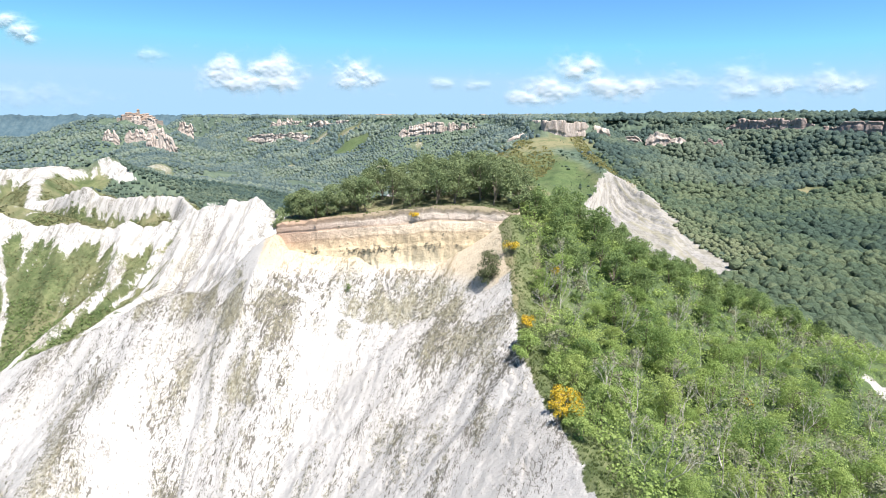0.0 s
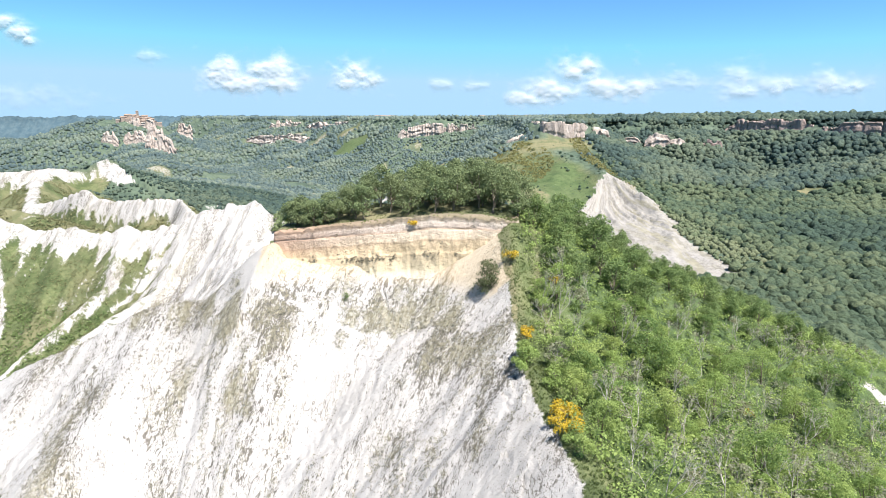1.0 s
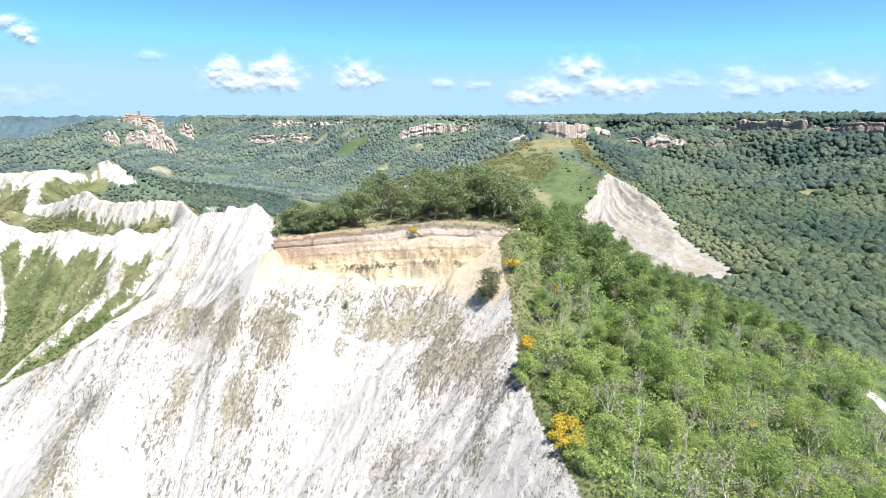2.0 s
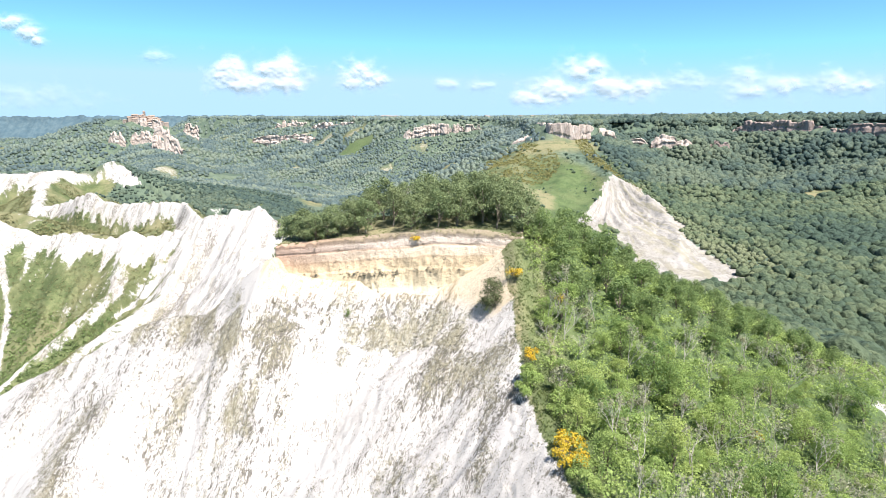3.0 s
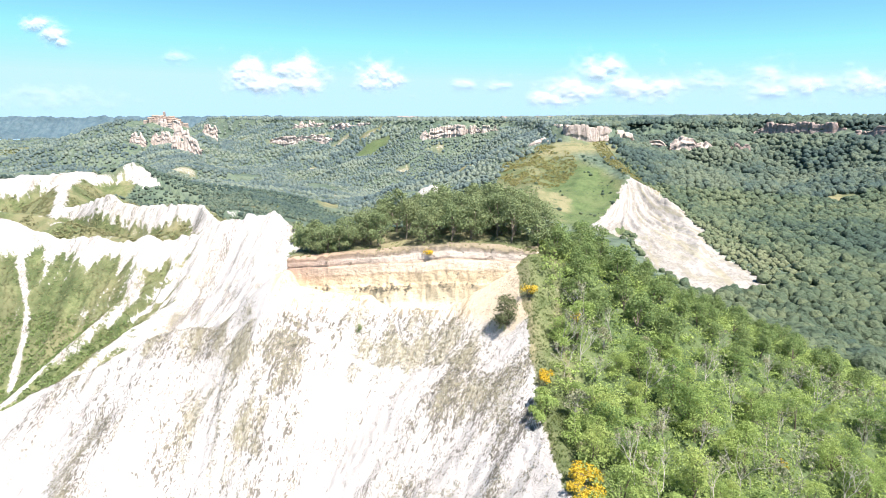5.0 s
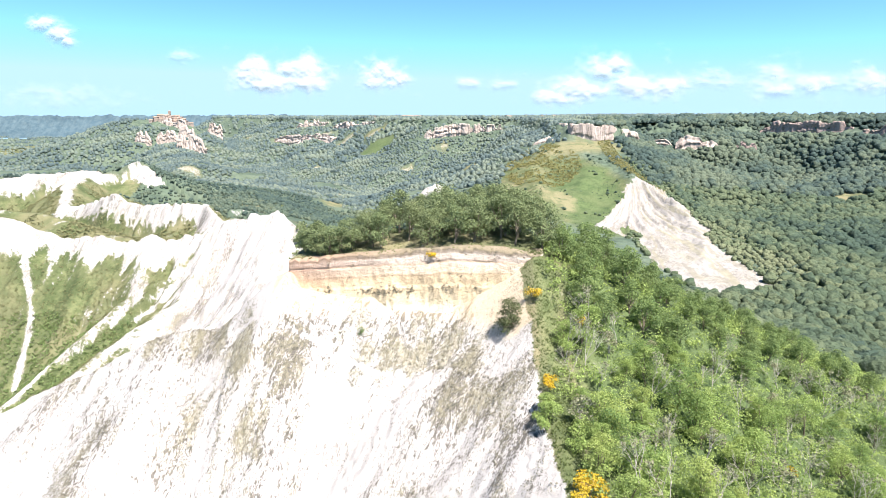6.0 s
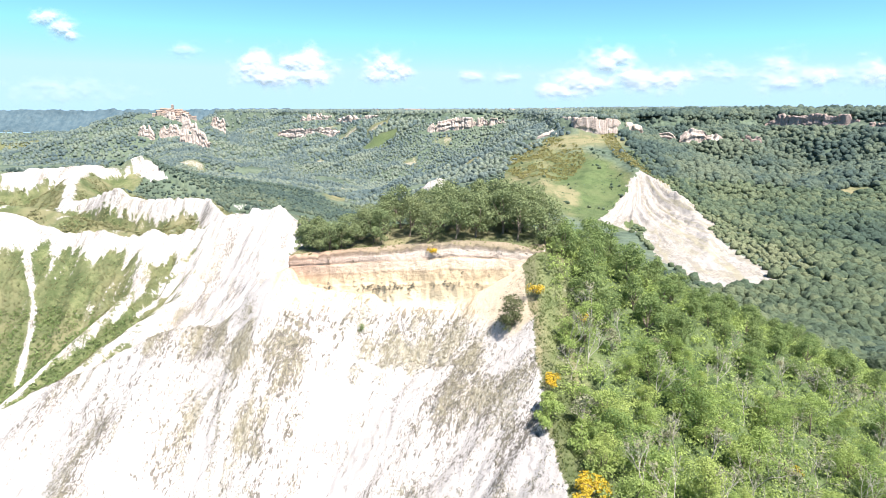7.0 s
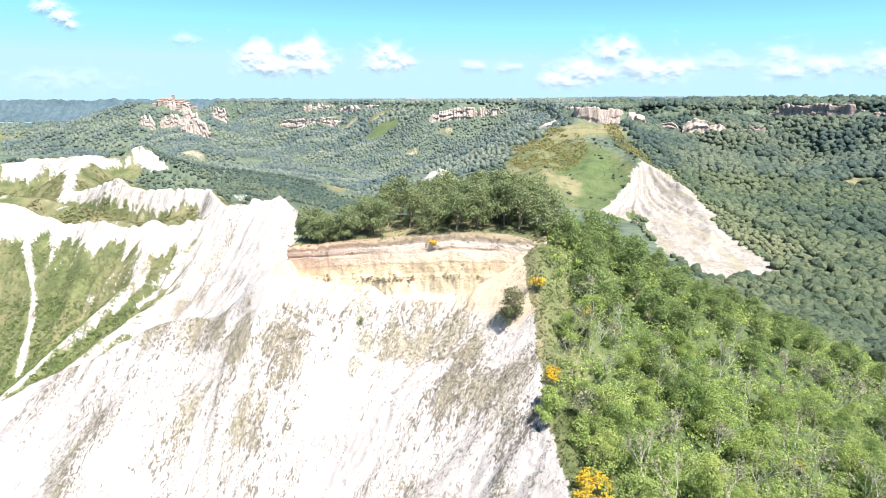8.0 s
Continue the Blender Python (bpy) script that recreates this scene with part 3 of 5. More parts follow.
    jx, jy = x + 7 * fbm(x / 12, y / 12, 3, 98), y + 12 * fbm(x / 12, y / 12, 3, 97)
    clay = np.maximum(clay, inside(CONE, jx, jy) * (np.hypot((x - 127) / 7, (y - 485) / 24) > 1))
    bare = np.zeros(x.shape)
    for cx, cy, rx, ry in BARE:
        bare = np.maximum(bare, step(1.1 - np.hypot((jx - cx) / rx, (jy - cy) / ry), -0.3, 0.4))
    clay = np.maximum(clay, 0.46 * bare * (far > 900))
    clay = np.maximum(clay, step(1.1 - np.hypot((x - 71.5) / 3.6, (y - 91) / 2.4) + 0.6 * fbm(x / 3, y / 3, 3, 96), 0, 0.3))
    # ribs that fan out from the top of the far cone
    fan, reach = np.arctan2(x - 168, 646 - y), np.hypot(x - 168, 646 - y)
    ribs = np.abs(fbm(fan * 7 + 0.25 * fbm(x / 30, y / 30, 2, 131), reach / 500, 3, 133)) * 6 + np.abs(fbm(fan * 19 + 0.5 * fbm(x / 12, y / 12, 2, 132), reach / 220, 3, 135)) * 7 + np.abs(fbm(fan * 42 + 0.6 * fbm(x / 9, y / 9, 2, 134), reach / 110, 3, 136)) * 4 - 4
    on_cone = inside(CONE, jx, jy)
    lane, descent = np.where(on_cone, fan * 100, lane), np.where(on_cone, reach * 0.3, descent)
    h = h + ribs * on_cone * step(reach, 4, 40) * (1 - 0.8 * step(reach, 110, 190))
    face = (far < 140) & (x < 8.5) & ~on_knoll
    clay = np.where(on_knoll, 0.0, clay)
    scrub = 0.235 + 0.55 * fbm(cross / 2.2, fall / 7.0, 4, 101) + 0.42 * fbm(x / 15, y / 15, 3, 107)
    ragged = 2.5 * fbm(cross / 5, fall / 30, 3, 109)
    band = step(h + ragged, 63.5, 67) * step(73.3 - h + 0.3 * ragged, 0, 1.5) * step(x, -46, -36) * step(7 - x, 0, 4)
    bare_patch = step(1.25 - np.hypot((x - 3.5 + 3 * fbm(x / 4, y / 4, 4, 148)) / 4, (y - 83 + 3 * fbm(x / 4, y / 4, 4, 149)) / 4.5), 0.0, 0.7)
    scrub = scrub + 0.25 * band - 0.4 * bare_patch - 0.2 * step(x, -10, 4) * step(78 - y, 0, 10) * (far < 130)
    scrub = scrub + 0.12 * step(-38 - x, 0, 15)
    scrub = scrub + 0.4 * step(fbm(cross / 1.7, fall / 14, 4, 105), 0.1, 0.25) * step(-36 - x, 0, 5) * step(h, 52, 57) * step(y, 90, 95)
    rx, ry = x + 3.5 * fbm(x / 4, y / 4, 4, 145), y + 3.5 * fbm(x / 4, y / 4, 4, 147)
    for cx, cy, ex, ey in PATCHES:
        scrub = scrub + 0.3 * step(1.2 - np.hypot((rx - cx) / ex, (ry - cy) / ey), 0, 0.6) * (far < 130)
    # trodden tracks across the scrub
    for track in TRACKS:
        d, *_ = along([p + (0,) for p in track], x + 0.8 * fbm(x / 2.5, y / 2.5, 2, 141), y + 0.8 * fbm(x / 2.5, y / 2.5, 2, 143))
        scrub = scrub - 0.6 * step(0.4 - d, 0, 0.25) * (far < 130)
    scrub = np.where(far > 150, 0.18 - 0.1 * step(h, 42, 52) + 0.85 * fbm(cross / 3.0, fall / 24.0, 4, 103), scrub)
    gully = (x < -50) & (far > 150)
    # far cone: dark lines fanning down put the ribs' shade into the colour
    scrub = np.where(on_cone, 0.14 + 0.7 * (1 - step(np.abs(fbm(fan * 20 + 0.25 * fbm(x / 14, y / 14, 3, 138), reach / 240, 3, 137)), 0.0, 0.085)) * step(reach, 6, 40) + 0.34 * step(reach, 110, 200) + 0.5 * step(reach, 90, 160) * fbm(x / 9, y / 22, 4, 139) + 0.2 * step(x - 150 - 0.25 * (640 - y) * 0.4, 0, 20), scrub)
    dry = np.where(gully, np.interp(h, (15, 35, 50), (0.0, 0.08, 0.3)) * np.where(open_hills(x, y), 0.35, 1), 0) + 0.25 + 0.9 * fbm(x / 14, y / 14, 4, 113) + np.where(on_knoll | face, 0.55, 0) + step(2.2 - np.abs(x - 10.5), 0, 2) * (far < 110) * -0.6 - np.where((x > 13) & (far < 300), 0.5, 0)
    wood = step(0.15 + fbm(x / 60, y / 60, 4, 121) + 0.6 * step(far, 500, 900), -0.3, 0.15)
    for cx, cy, rx, ry in GRASSY:
        wood = wood * step(np.hypot((jx - cx) / rx, (jy - cy) / ry), 0.9, 1.15)
    floor = (x > 60) & (y > 112 + 0.3 * x)
    wood = wood * np.maximum(step(far, 240, 300), floor) * (1 - bare) * ~open_hills(x, y)
    lush = step(1.1 - np.hypot((jx - 114) / 44, (jy - 600) / 125), 0, 0.4) + step(1.2 - np.hypot((jx + 265) / 48, (jy - 1535) / 48), 0, 0.2) + step(x, 13, 18) * (far < 250)
    dry = np.maximum(dry * (1 - 0.8 * lush), bare * 0.8)
    old = np.where(far > 150, 0.88, 0.12) + 0.56 * on_cone
    sand = step(h, 71.5, 74.5) * (x > -33) * (x < 9) * (y > 84) * 0.55 * (far < 140)
    return h, np.clip(clay, 0, 1), np.clip(scrub, 0, 1), np.clip(dry, 0, 1), np.clip(wood, 0, 1), sand, old, lush, lane, descent


def height(x, y):
    return terrain(np.atleast_1d(np.asarray(x, float)), np.atleast_1d(np.asarray(y, float)))[0]


# ---- mesh making ----
def raw_mesh(name, verts, faces, mat, smooth=True, attrs=()):
    """A mesh from arrays of corners and of faces with one number of sides."""
    me = bpy.data.meshes.new(name)
    verts, faces = np.asarray(verts, np.float32), np.asarray(faces, np.int32)
    n, k = faces.shape
    me.vertices.add(len(verts))
    me.vertices.foreach_set("co", verts.ravel())
    me.loops.add(n * k)
    me.loops.foreach_set("vertex_index", faces.ravel())
    me.polygons.add(n)
    me.polygons.foreach_set("loop_start", np.arange(0, n * k, k, dtype=np.int32))
    me.polygons.foreach_set("use_smooth", np.full(n, smooth))
    me.update(calc_edges=True)
    for key, values in attrs:
        a = me.attributes.new(key, "FLOAT", "POINT")
        a.data.foreach_set("value", np.asarray(values, np.float32).ravel())
    me.materials.append(mat)
    return me


def child(name, mesh, parent, label=""):
    ob = new(name, mesh)
    ob.parent = parent
    return tagged(ob, label)


def empty(name, m=None):
    ob = new(name)
    ob.empty_display_size = 0.5
    if m is not None:
        ob.matrix_basis = m
    return ob


def grid_faces(rows, cols, wrap=False):
    a = np.arange(rows * cols).reshape(rows, cols)
    b = np.roll(a, -1, 1) if wrap else a[:, 1:]
    a0, b0 = (a, b) if wrap else (a[:, :-1], b)
    return np.stack([a0[:-1], b0[:-1], b0[1:], a0[1:]], -1).reshape(-1, 4)


# ---- ground ----
def build_ground():
    fine = np.radians(np.arange(-44, 44.01, 0.135))
    rest = np.radians(np.linspace(44, 316, 60)[1:-1])
    ang = np.concatenate([fine, rest])
    r = np.concatenate([np.arange(4, 56, 1.3), np.arange(56, 122, 0.45), np.arange(122, 300, 1.2), np.arange(300, 690, 3.2), np.geomspace(690, 4930, 112)])
    R, A = np.meshgrid(r, ang, indexing="ij")
    X, Y = R * np.sin(A), R * np.cos(A) - 15.0
    h, clay, scrub, dry, wood, sand, old, lush, lane, descent = terrain(X, Y)
    v = np.stack([X, Y, h], -1).reshape(-1, 3)
    f = grid_faces(len(r), len(ang), True)
    f = f[:, ::-1]
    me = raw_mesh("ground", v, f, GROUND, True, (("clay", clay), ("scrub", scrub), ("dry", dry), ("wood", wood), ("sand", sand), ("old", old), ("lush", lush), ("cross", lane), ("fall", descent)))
    return tagged(new("ground", me), "white clay badlands, grassy gullies and wooded valley slopes", "terrain", kind="structure")


ground = build_ground()

# ---- the bluff and the rock faces ----
def line_points(line, stepping):
    """Points along a polyline at even steps, with the outward way to its right."""
    line = np.array(line, float)
    seg = np.hypot(*np.diff(line[:, :2], axis=0).T)
    cum = np.concatenate([[0], np.cumsum(seg)])
    u = np.linspace(0, cum[-1], int(cum[-1] / stepping) + 2)
    p = np.stack([np.interp(u, cum, line[:, i]) for i in range(line.shape[1])], -1)
    t = np.gradient(p[:, :2], axis=0)
    for _ in range(4):
        t[1:-1] = (t[:-2] + 2 * t[1:-1] + t[2:]) / 4
    t /= np.hypot(t[:, 0], t[:, 1])[:, None]
    return u, p, np.stack([t[:, 1], -t[:, 0]], -1)


def build_bluff():
    line = [(-31.0, 111), (-32.2, 104)] + BROW + [(9.6, 94.6), (10.4, 97.5)]
    u, p, out = line_points(line, 0.16)
    x = p[:, 0]
    zt = top_z(x) + 0.12 * fbm(u / 5, u * 0, 2, 201) - 1.1 * np.maximum(0, -31.5 - x)
    ht = np.interp(x, (-33, -20, 0, 6, 9, 12), (12.0, 12.4, 13.5, 12.0, 8.0, 4.0))
    lip = np.linspace(3.4, 0.0, 9)[:-1]
    w = np.linspace(0, 1, 76)
    U, Wd = np.meshgrid(u, w)
    slope = 0.2 + 2.2 * Wd ** 1.3 + 2.2 * step(Wd, 0.62, 1.0)
    big = 1.5 * fbm(U / 6, Wd * 1.2, 4, 211) * step(Wd, 0.02, 0.35)
    rill = 0.3 * np.abs(fbm(U / 1.3 + 0.3 * fbm(U / 2, Wd * 3, 2, 221), Wd * 1.8, 3, 223)) * step(Wd, 0.22, 0.5)
    tilt = Wd + 0.02 * fbm(U / 5, Wd * 0, 3, 231)
    beds = 0.12 * step(tilt, 0.135, 0.155) - 0.34 * np.exp(-((tilt - 0.135) / 0.007) ** 2) * step(fbm(U / 4, Wd * 0, 2, 233), -0.2, 0.05)
    beds = beds + 0.16 * step(tilt, 0.40, 0.43) - 0.12 * np.exp(-((tilt - 0.05) / 0.01) ** 2) + 0.03 * fbm(U / 2.5, tilt * 24, 3, 235) + 0.14 * fbm(U / 0.8, Wd * 12, 3, 237)
    o = slope + big + rill + beds
    o = 0.45 * o + 0.55 * np.maximum.accumulate(o, 0)
    Z = zt[None] - ht[None] * Wd + (0.3 * fbm(u / 2.5, u * 0, 3, 202) + 0.45 * fbm(u / 0.7, u * 0, 3, 203))[None] * (1 - step(Wd, 0.01, 0.09)) + 0.05 * fbm(U / 0.5, Wd * 20, 2, 239)
    fx = p[:, 0][None] + out[:, 0][None] * o
    fy = p[:, 1][None] + out[:, 1][None] * o
    lx = p[:, 0][None] - out[:, 0][None] * lip[:, None] + out[:, 0][None] * 0.2
    ly = p[:, 1][None] - out[:, 1][None] * lip[:, None] + out[:, 1][None] * 0.2
    lz = zt[None] + (0.3 * fbm(u / 2.5, u * 0, 3, 202) + 0.45 * fbm(u / 0.7, u * 0, 3, 203))[None] * step(lip[:, None], 1.2, 0.0) + 0.05 * lip[:, None] + 0.10 - 0.9 * step(lip[:, None], 2.2, 3.4)
    V = np.stack([np.vstack([lx, fx]), np.vstack([ly, fy]), np.vstack([lz, Z])], -1)
    strata = np.vstack([np.zeros_like(lx), Wd * np.ones_like(U)])
    rust = np.interp(V[..., 0], (-33, -27, -18, -8), (1.0, 0.75, 0.25, 0.0))
    me = raw_mesh("bluff", V.reshape(-1, 3), grid_faces(V.shape[0], V.shape[1]), BLUFF, True, (("strata", strata), ("rust", rust)))
    tagged(new("bluff", me), "layered yellow sand bluff with brown soil brow", "cliff", kind="structure")
    return V[8:], Wd


ROCK_LINES = []


def rock_near(x, y):
    """Ground just below or on the brink of a rock face."""
    hit = np.zeros(x.shape, bool)
    for line in ROCK_LINES:
        d, _, side, _ = along([p[:2] + (0,) for p in line], x, y)
        hit |= d < np.where(side < 0, np.interp(y, (900, 1500, 2200), (8, 11, 18)), 1)
    return hit


def rock_face(line, mat, label, seed, stepping=1.4, rough=3.0, rows=26, notch=0.4):
    """A far cliff: line of x, y, foot, brow, seen from its right side."""
    ROCK_LINES.append(line)
    u, p, out = line_points(line, stepping)
    w = np.linspace(0, 1, rows)
    lip = np.array([9.0, 3.0])
    U, Wd = np.meshgrid(u, w)
    bend = U + 3 * fbm(U / 15, Wd * 1.5, 2, seed + 1)
    col = rough * 1.3 * fbm(bend / 12, Wd * 0.5, 3, seed) + rough * 0.7 * fbm(bend / 3, Wd * 2.0, 3, seed + 5)
    cleft = np.exp(-(fbm(bend / 15, Wd * 0.35, 4, seed + 7) / 0.035) ** 2) + 0.4 * np.exp(-(fbm(bend / 6, Wd * 1.2, 3, seed + 8) / 0.04) ** 2)
    shelf = step(fbm(U / 40, Wd * 7 + 0.6 * fbm(U / 14, Wd, 2, seed + 2), 3, seed + 9), -0.05, 0.1)
    o = 1.5 + 5 * Wd ** 1.5 + col - 0.8 * rough * cleft + 0.65 * rough * shelf
    tall = p[:, 3] - p[:, 2]
    jag = 1.3 * fbm(u / 5, u * 0, 4, seed + 3) - tall * (notch * step(fbm(u / 13, u * 0 + 3, 3, seed + 4), 0.04, 0.12) + 0.3 * cleft[0])
    end = np.clip(np.minimum(u, u[-1] - u) / (0.14 * u[-1]) + 0.5 * fbm(u / 6, u * 0 + 9, 3, seed + 6), 0.05, 1)
    top = p[:, 2] + (p[:, 3] - p[:, 2]) * end + jag
    foot = np.minimum(p[:, 2] - 14, height(p[:, 0] + 6 * out[:, 0], p[:, 1] + 6 * out[:, 1]) - 5)
    Z = top[None] + (foot - top)[None] * Wd
    X = np.vstack([p[:, 0][None] - out[:, 0][None] * lip[:, None], p[:, 0][None] + out[:, 0][None] * o])
    Y = np.vstack([p[:, 1][None] - out[:, 1][None] * lip[:, None], p[:, 1][None] + out[:, 1][None] * o])
    Z = np.vstack([top[None] - np.array([5.0, -0.3])[:, None], Z])
    V = np.stack([X, Y, Z], -1)
    me = raw_mesh("rock_face", V.reshape(-1, 3), grid_faces(*V.shape[:2]), mat, True)
    return tagged(new("rock_face", me), label, "cliff", kind="structure")


BLUFF_AT, BLUFF_DEPTH = build_bluff()
rock_face([(98, 868, 68, 92), (116, 852, 64, 92), (125, 808, 62, 91), (150, 800, 62, 92), (174, 802, 62, 89), (196, 840, 68, 86)], TUFA, "pale tufa cliff under a wooded flat top", 301, 0.8, 1.9, 34, 0.1)
rock_face([(60, 812, 52, 60), (84, 815, 58, 70), (104, 818, 64, 78)], TUFA, "low tufa steps beside the flat-topped cliff", 305)
rock_face([(198, 838, 70, 86), (212, 850, 70, 82), (226, 868, 70, 78)], TUFA, "thin tufa pinnacles beside the flat-topped cliff", 307, 2.0, 5.0)
rock_face([(-168, 1470, 24, 34), (-150, 1470, 32, 48), (-122, 1466, 50, 70), (-60, 1464, 60, 83), (0, 1460, 58, 82), (50, 1456, 58, 80), (98, 1454, 52, 74)], TUFA, "long pale tufa scarp below the wooded rim", 311, 1.4, 4.2)
rock_face([(-700, 2180, 48, 64), (-640, 2170, 58, 88), (-580, 2160, 64, 92), (-540, 2156, 64, 82)], TUFA, "pinkish tufa scarp on the far rim", 321, 3.0, 5.0)
rock_face([(-520, 2080, 62, 82), (-420, 2010, 60, 82), (-330, 1850, 60, 83), (-285, 1760, 58, 78)], TUFA, "broken tufa scarp on the far rim", 331, 3.0, 5.0)
rock_face([(-720, 2040, 22, 30), (-640, 2000, 26, 38), (-560, 1980, 30, 44), (-470, 1930, 30, 40)], TUFA, "low broken scarp on the far slope", 335, 3.0, 6.0)
rock_face([(435, 945, 80, 91), (450, 928, 79, 94), (472, 896, 79, 94.5), (498, 860, 79, 94), (514, 841, 80, 93)], RED_TUFA, "reddish rock band under a wooded brow", 343, 1.2, 2.0, 22, 0.2)
rock_face([(518, 836, 80, 93), (543, 805, 77, 95), (575, 778, 77, 96), (615, 750, 76, 95), (660, 720, 76, 96), (715, 687, 76, 96)], RED_TUFA, "long reddish rock band under a wooded brow", 341, 1.2, 2.2, 22, 0.25)
rock_face([(255, 902, 62, 66), (270, 893, 63, 71), (284, 888, 62, 66)], TUFA, "pale rock outcrop among trees", 351)
rock_face([(288, 884, 66, 71), (304, 878, 67, 74.5), (322, 876, 65, 70)], TUFA, "pale rock outcrop among trees", 353)
rock_face([(318, 872, 60, 64), (332, 866, 59, 68), (342, 864, 58, 62)], TUFA, "pale rock outcrop among trees", 355)
rock_face([(350, 862, 52, 60), (368, 857, 52, 67), (394, 858, 52, 62)], RED_TUFA, "dark rock outcrop among trees", 361)
rock_face([(-1071, 1765, 29, 44), (-1051, 1765, 26, 58), (-1030, 1765, 26, 56), (-1018, 1765, 27, 44)], TUFA, "pale tufa wall under the hill town", 371, 2.0, 2.5)
rock_face([(-1020, 1797, 30, 50), (-991, 1797, 26, 57), (-962, 1797, 26, 59), (-945, 1797, 28, 51)], TUFA, "tufa wall under the hill town", 373, 2.0, 2.5)
rock_face([(-984, 1860, 36, 63), (-960, 1860, 36, 72), (-935, 1860, 36, 70), (-921, 1860, 33, 59)], TUFA, "tufa bastion below the town's houses", 375, 2.0, 2.5)
rock_face([(-877, 1642, 10, 44), (-850, 1642, 6, 52), (-820, 1642, 6, 52), (-799, 1642, 9, 39), (-783, 1642, 12, 27)], TUFA, "tufa spur under the hill town", 381, 2.0, 4.0)
rock_face([(-1096, 1925, 69, 91), (-1064, 1925, 65, 97), (-1011, 1925, 65, 93), (-970, 1925, 62, 84)], TUFA, "steep tufa edge carrying the town's houses", 383, 2.0, 3.5)
rock_face([(-987, 2080, 50, 70), (-970, 2080, 48, 78), (-945, 2080, 48, 76), (-929, 2080, 52, 66)], TUFA, "pale tufa scar right behind the town", 385, 2.0, 4.0)


# ---- plants ----
def tube(pts, radii, sides=6):
    """A tapered limb through the points."""
    pts = np.array(pts, float)
    rings = []
    for i, p in enumerate(pts):
        t = pts[min(i + 1, len(pts) - 1)] - pts[max(i - 1, 0)]
        t = t / (np.linalg.norm(t) + 1e-9)
        a = np.cross(t, (0.3, 0.9, 0.2))
        a /= np.linalg.norm(a) + 1e-9
        b = np.cross(t, a)
        k = np.arange(sides) * 2 * math.pi / sides
        rings.append(p + radii[i] * (np.cos(k)[:, None] * a + np.sin(k)[:, None] * b))
    return np.concatenate(rings), grid_faces(len(pts), sides, True)


def joined(pieces):
    vs, fs, n = [], [], 0
    for v, f in pieces:
        vs.append(v)
        fs.append(f + n)
        n += len(v)
    return np.concatenate(vs), np.concatenate(fs)


def sprays(rng, centres, radii, count, size, squash=0.85, flat=0.45):
    """Leaf sprays: small four-cornered leaves' clusters set over lumpy balls."""
    n = len(centres)
    which = rng.integers(0, n, count)
    d = rng.normal(size=(count, 3))
    d /= np.linalg.norm(d, axis=1)[:, None]
    d[:, 2] = np.where(d[:, 2] < -0.45, -d[:, 2], d[:, 2])
    r = np.array(radii)[which] * rng.uniform(0.72, 1.08, count)
    pos = np.array(centres)[which] + d * r[:, None] * (1, 1, squash)
    nrm = d + flat * rng.normal(size=(count, 3)) + (0.06, -0.06, 0.25)
    nrm /= np.linalg.norm(nrm, axis=1)[:, None]
    a = np.cross(nrm, rng.normal(size=(count, 3)))
    a /= np.linalg.norm(a, axis=1)[:, None]
    b = np.cross(nrm, a)
    s = size * rng.uniform(0.6, 1.35, count)[:, None]
    v = np.stack([pos - a * s * 0.5, pos - b * s * 0.36 + nrm * s * 0.08, pos + a * s * 0.55, pos + b * s * 0.36 + nrm * s * 0.08], 1)
    return v.reshape(-1, 3), np.arange(count * 4).reshape(-1, 4)


def crown_balls(rng, n, top, low, radius, ball):
    c = []
    for i in range(n):
        f = rng.uniform(0, 1)
        a = rng.uniform(0, 2 * math.pi)
        r = radius * math.sqrt(rng.uniform(0.05, 1)) * math.sqrt(max(0.12, 1 - (f * 1.0 - 0.25) ** 2 / 0.65))
        c.append((r * math.cos(a), r * math.sin(a), low + (top - low) * f))
    return c, ball * rng.uniform(0.7, 1.25, n)


def limbs(rng, trunk_h, targets, r0, lean=0.3, forks=1, sides=5):
    base = np.array((0, 0, -0.6))
    mid = np.array((rng.uniform(-lean, lean), rng.uniform(-lean, lean), trunk_h))
    out = [tube([base, mid * (0.5, 0.5, 0.5), mid], [r0, r0 * 0.85, r0 * 0.7], sides + 1)]
    for t in targets:
        t = np.array(t)
        bend = (mid + t) / 2 + rng.uniform(-0.3, 0.3, 3) + (0, 0, 0.25)
        out.append(tube([mid * (1, 1, rng.uniform(0.7, 1.0)), bend, t], [r0 * 0.5, r0 * 0.33, r0 * 0.1], sides))
    return out


def plant_kind(name, rng, top, low, radius, balls, ball, count, size, leaf, bark, r0, label, group):
    """One tree or bush with trunk and crown; the first of its kind, to be copied."""
    c, rad = crown_balls(rng, balls, top - ball * 0.8, low, radius - ball * 0.6, ball)
    ob = empty(name)
    stem, *arms = limbs(rng, low * 0.8 + 0.3, c[:7], r0)
    if name == "oak_tree":
        trunk = child("trunk", raw_mesh("trunk", *stem, bark), ob)
        for arm in arms[:6]:
            child("limb", raw_mesh("limb", *arm, bark), trunk)
    else:
        child("trunk", raw_mesh("trunk", *joined([stem] + arms), bark), ob)
    cv, cf = sprays(rng, c, rad, count, size)
    child("crown", raw_mesh("crown", cv, cf, leaf, False), ob)
    return tagged(ob, label, "tree" if top > 2.6 else "bush", group)


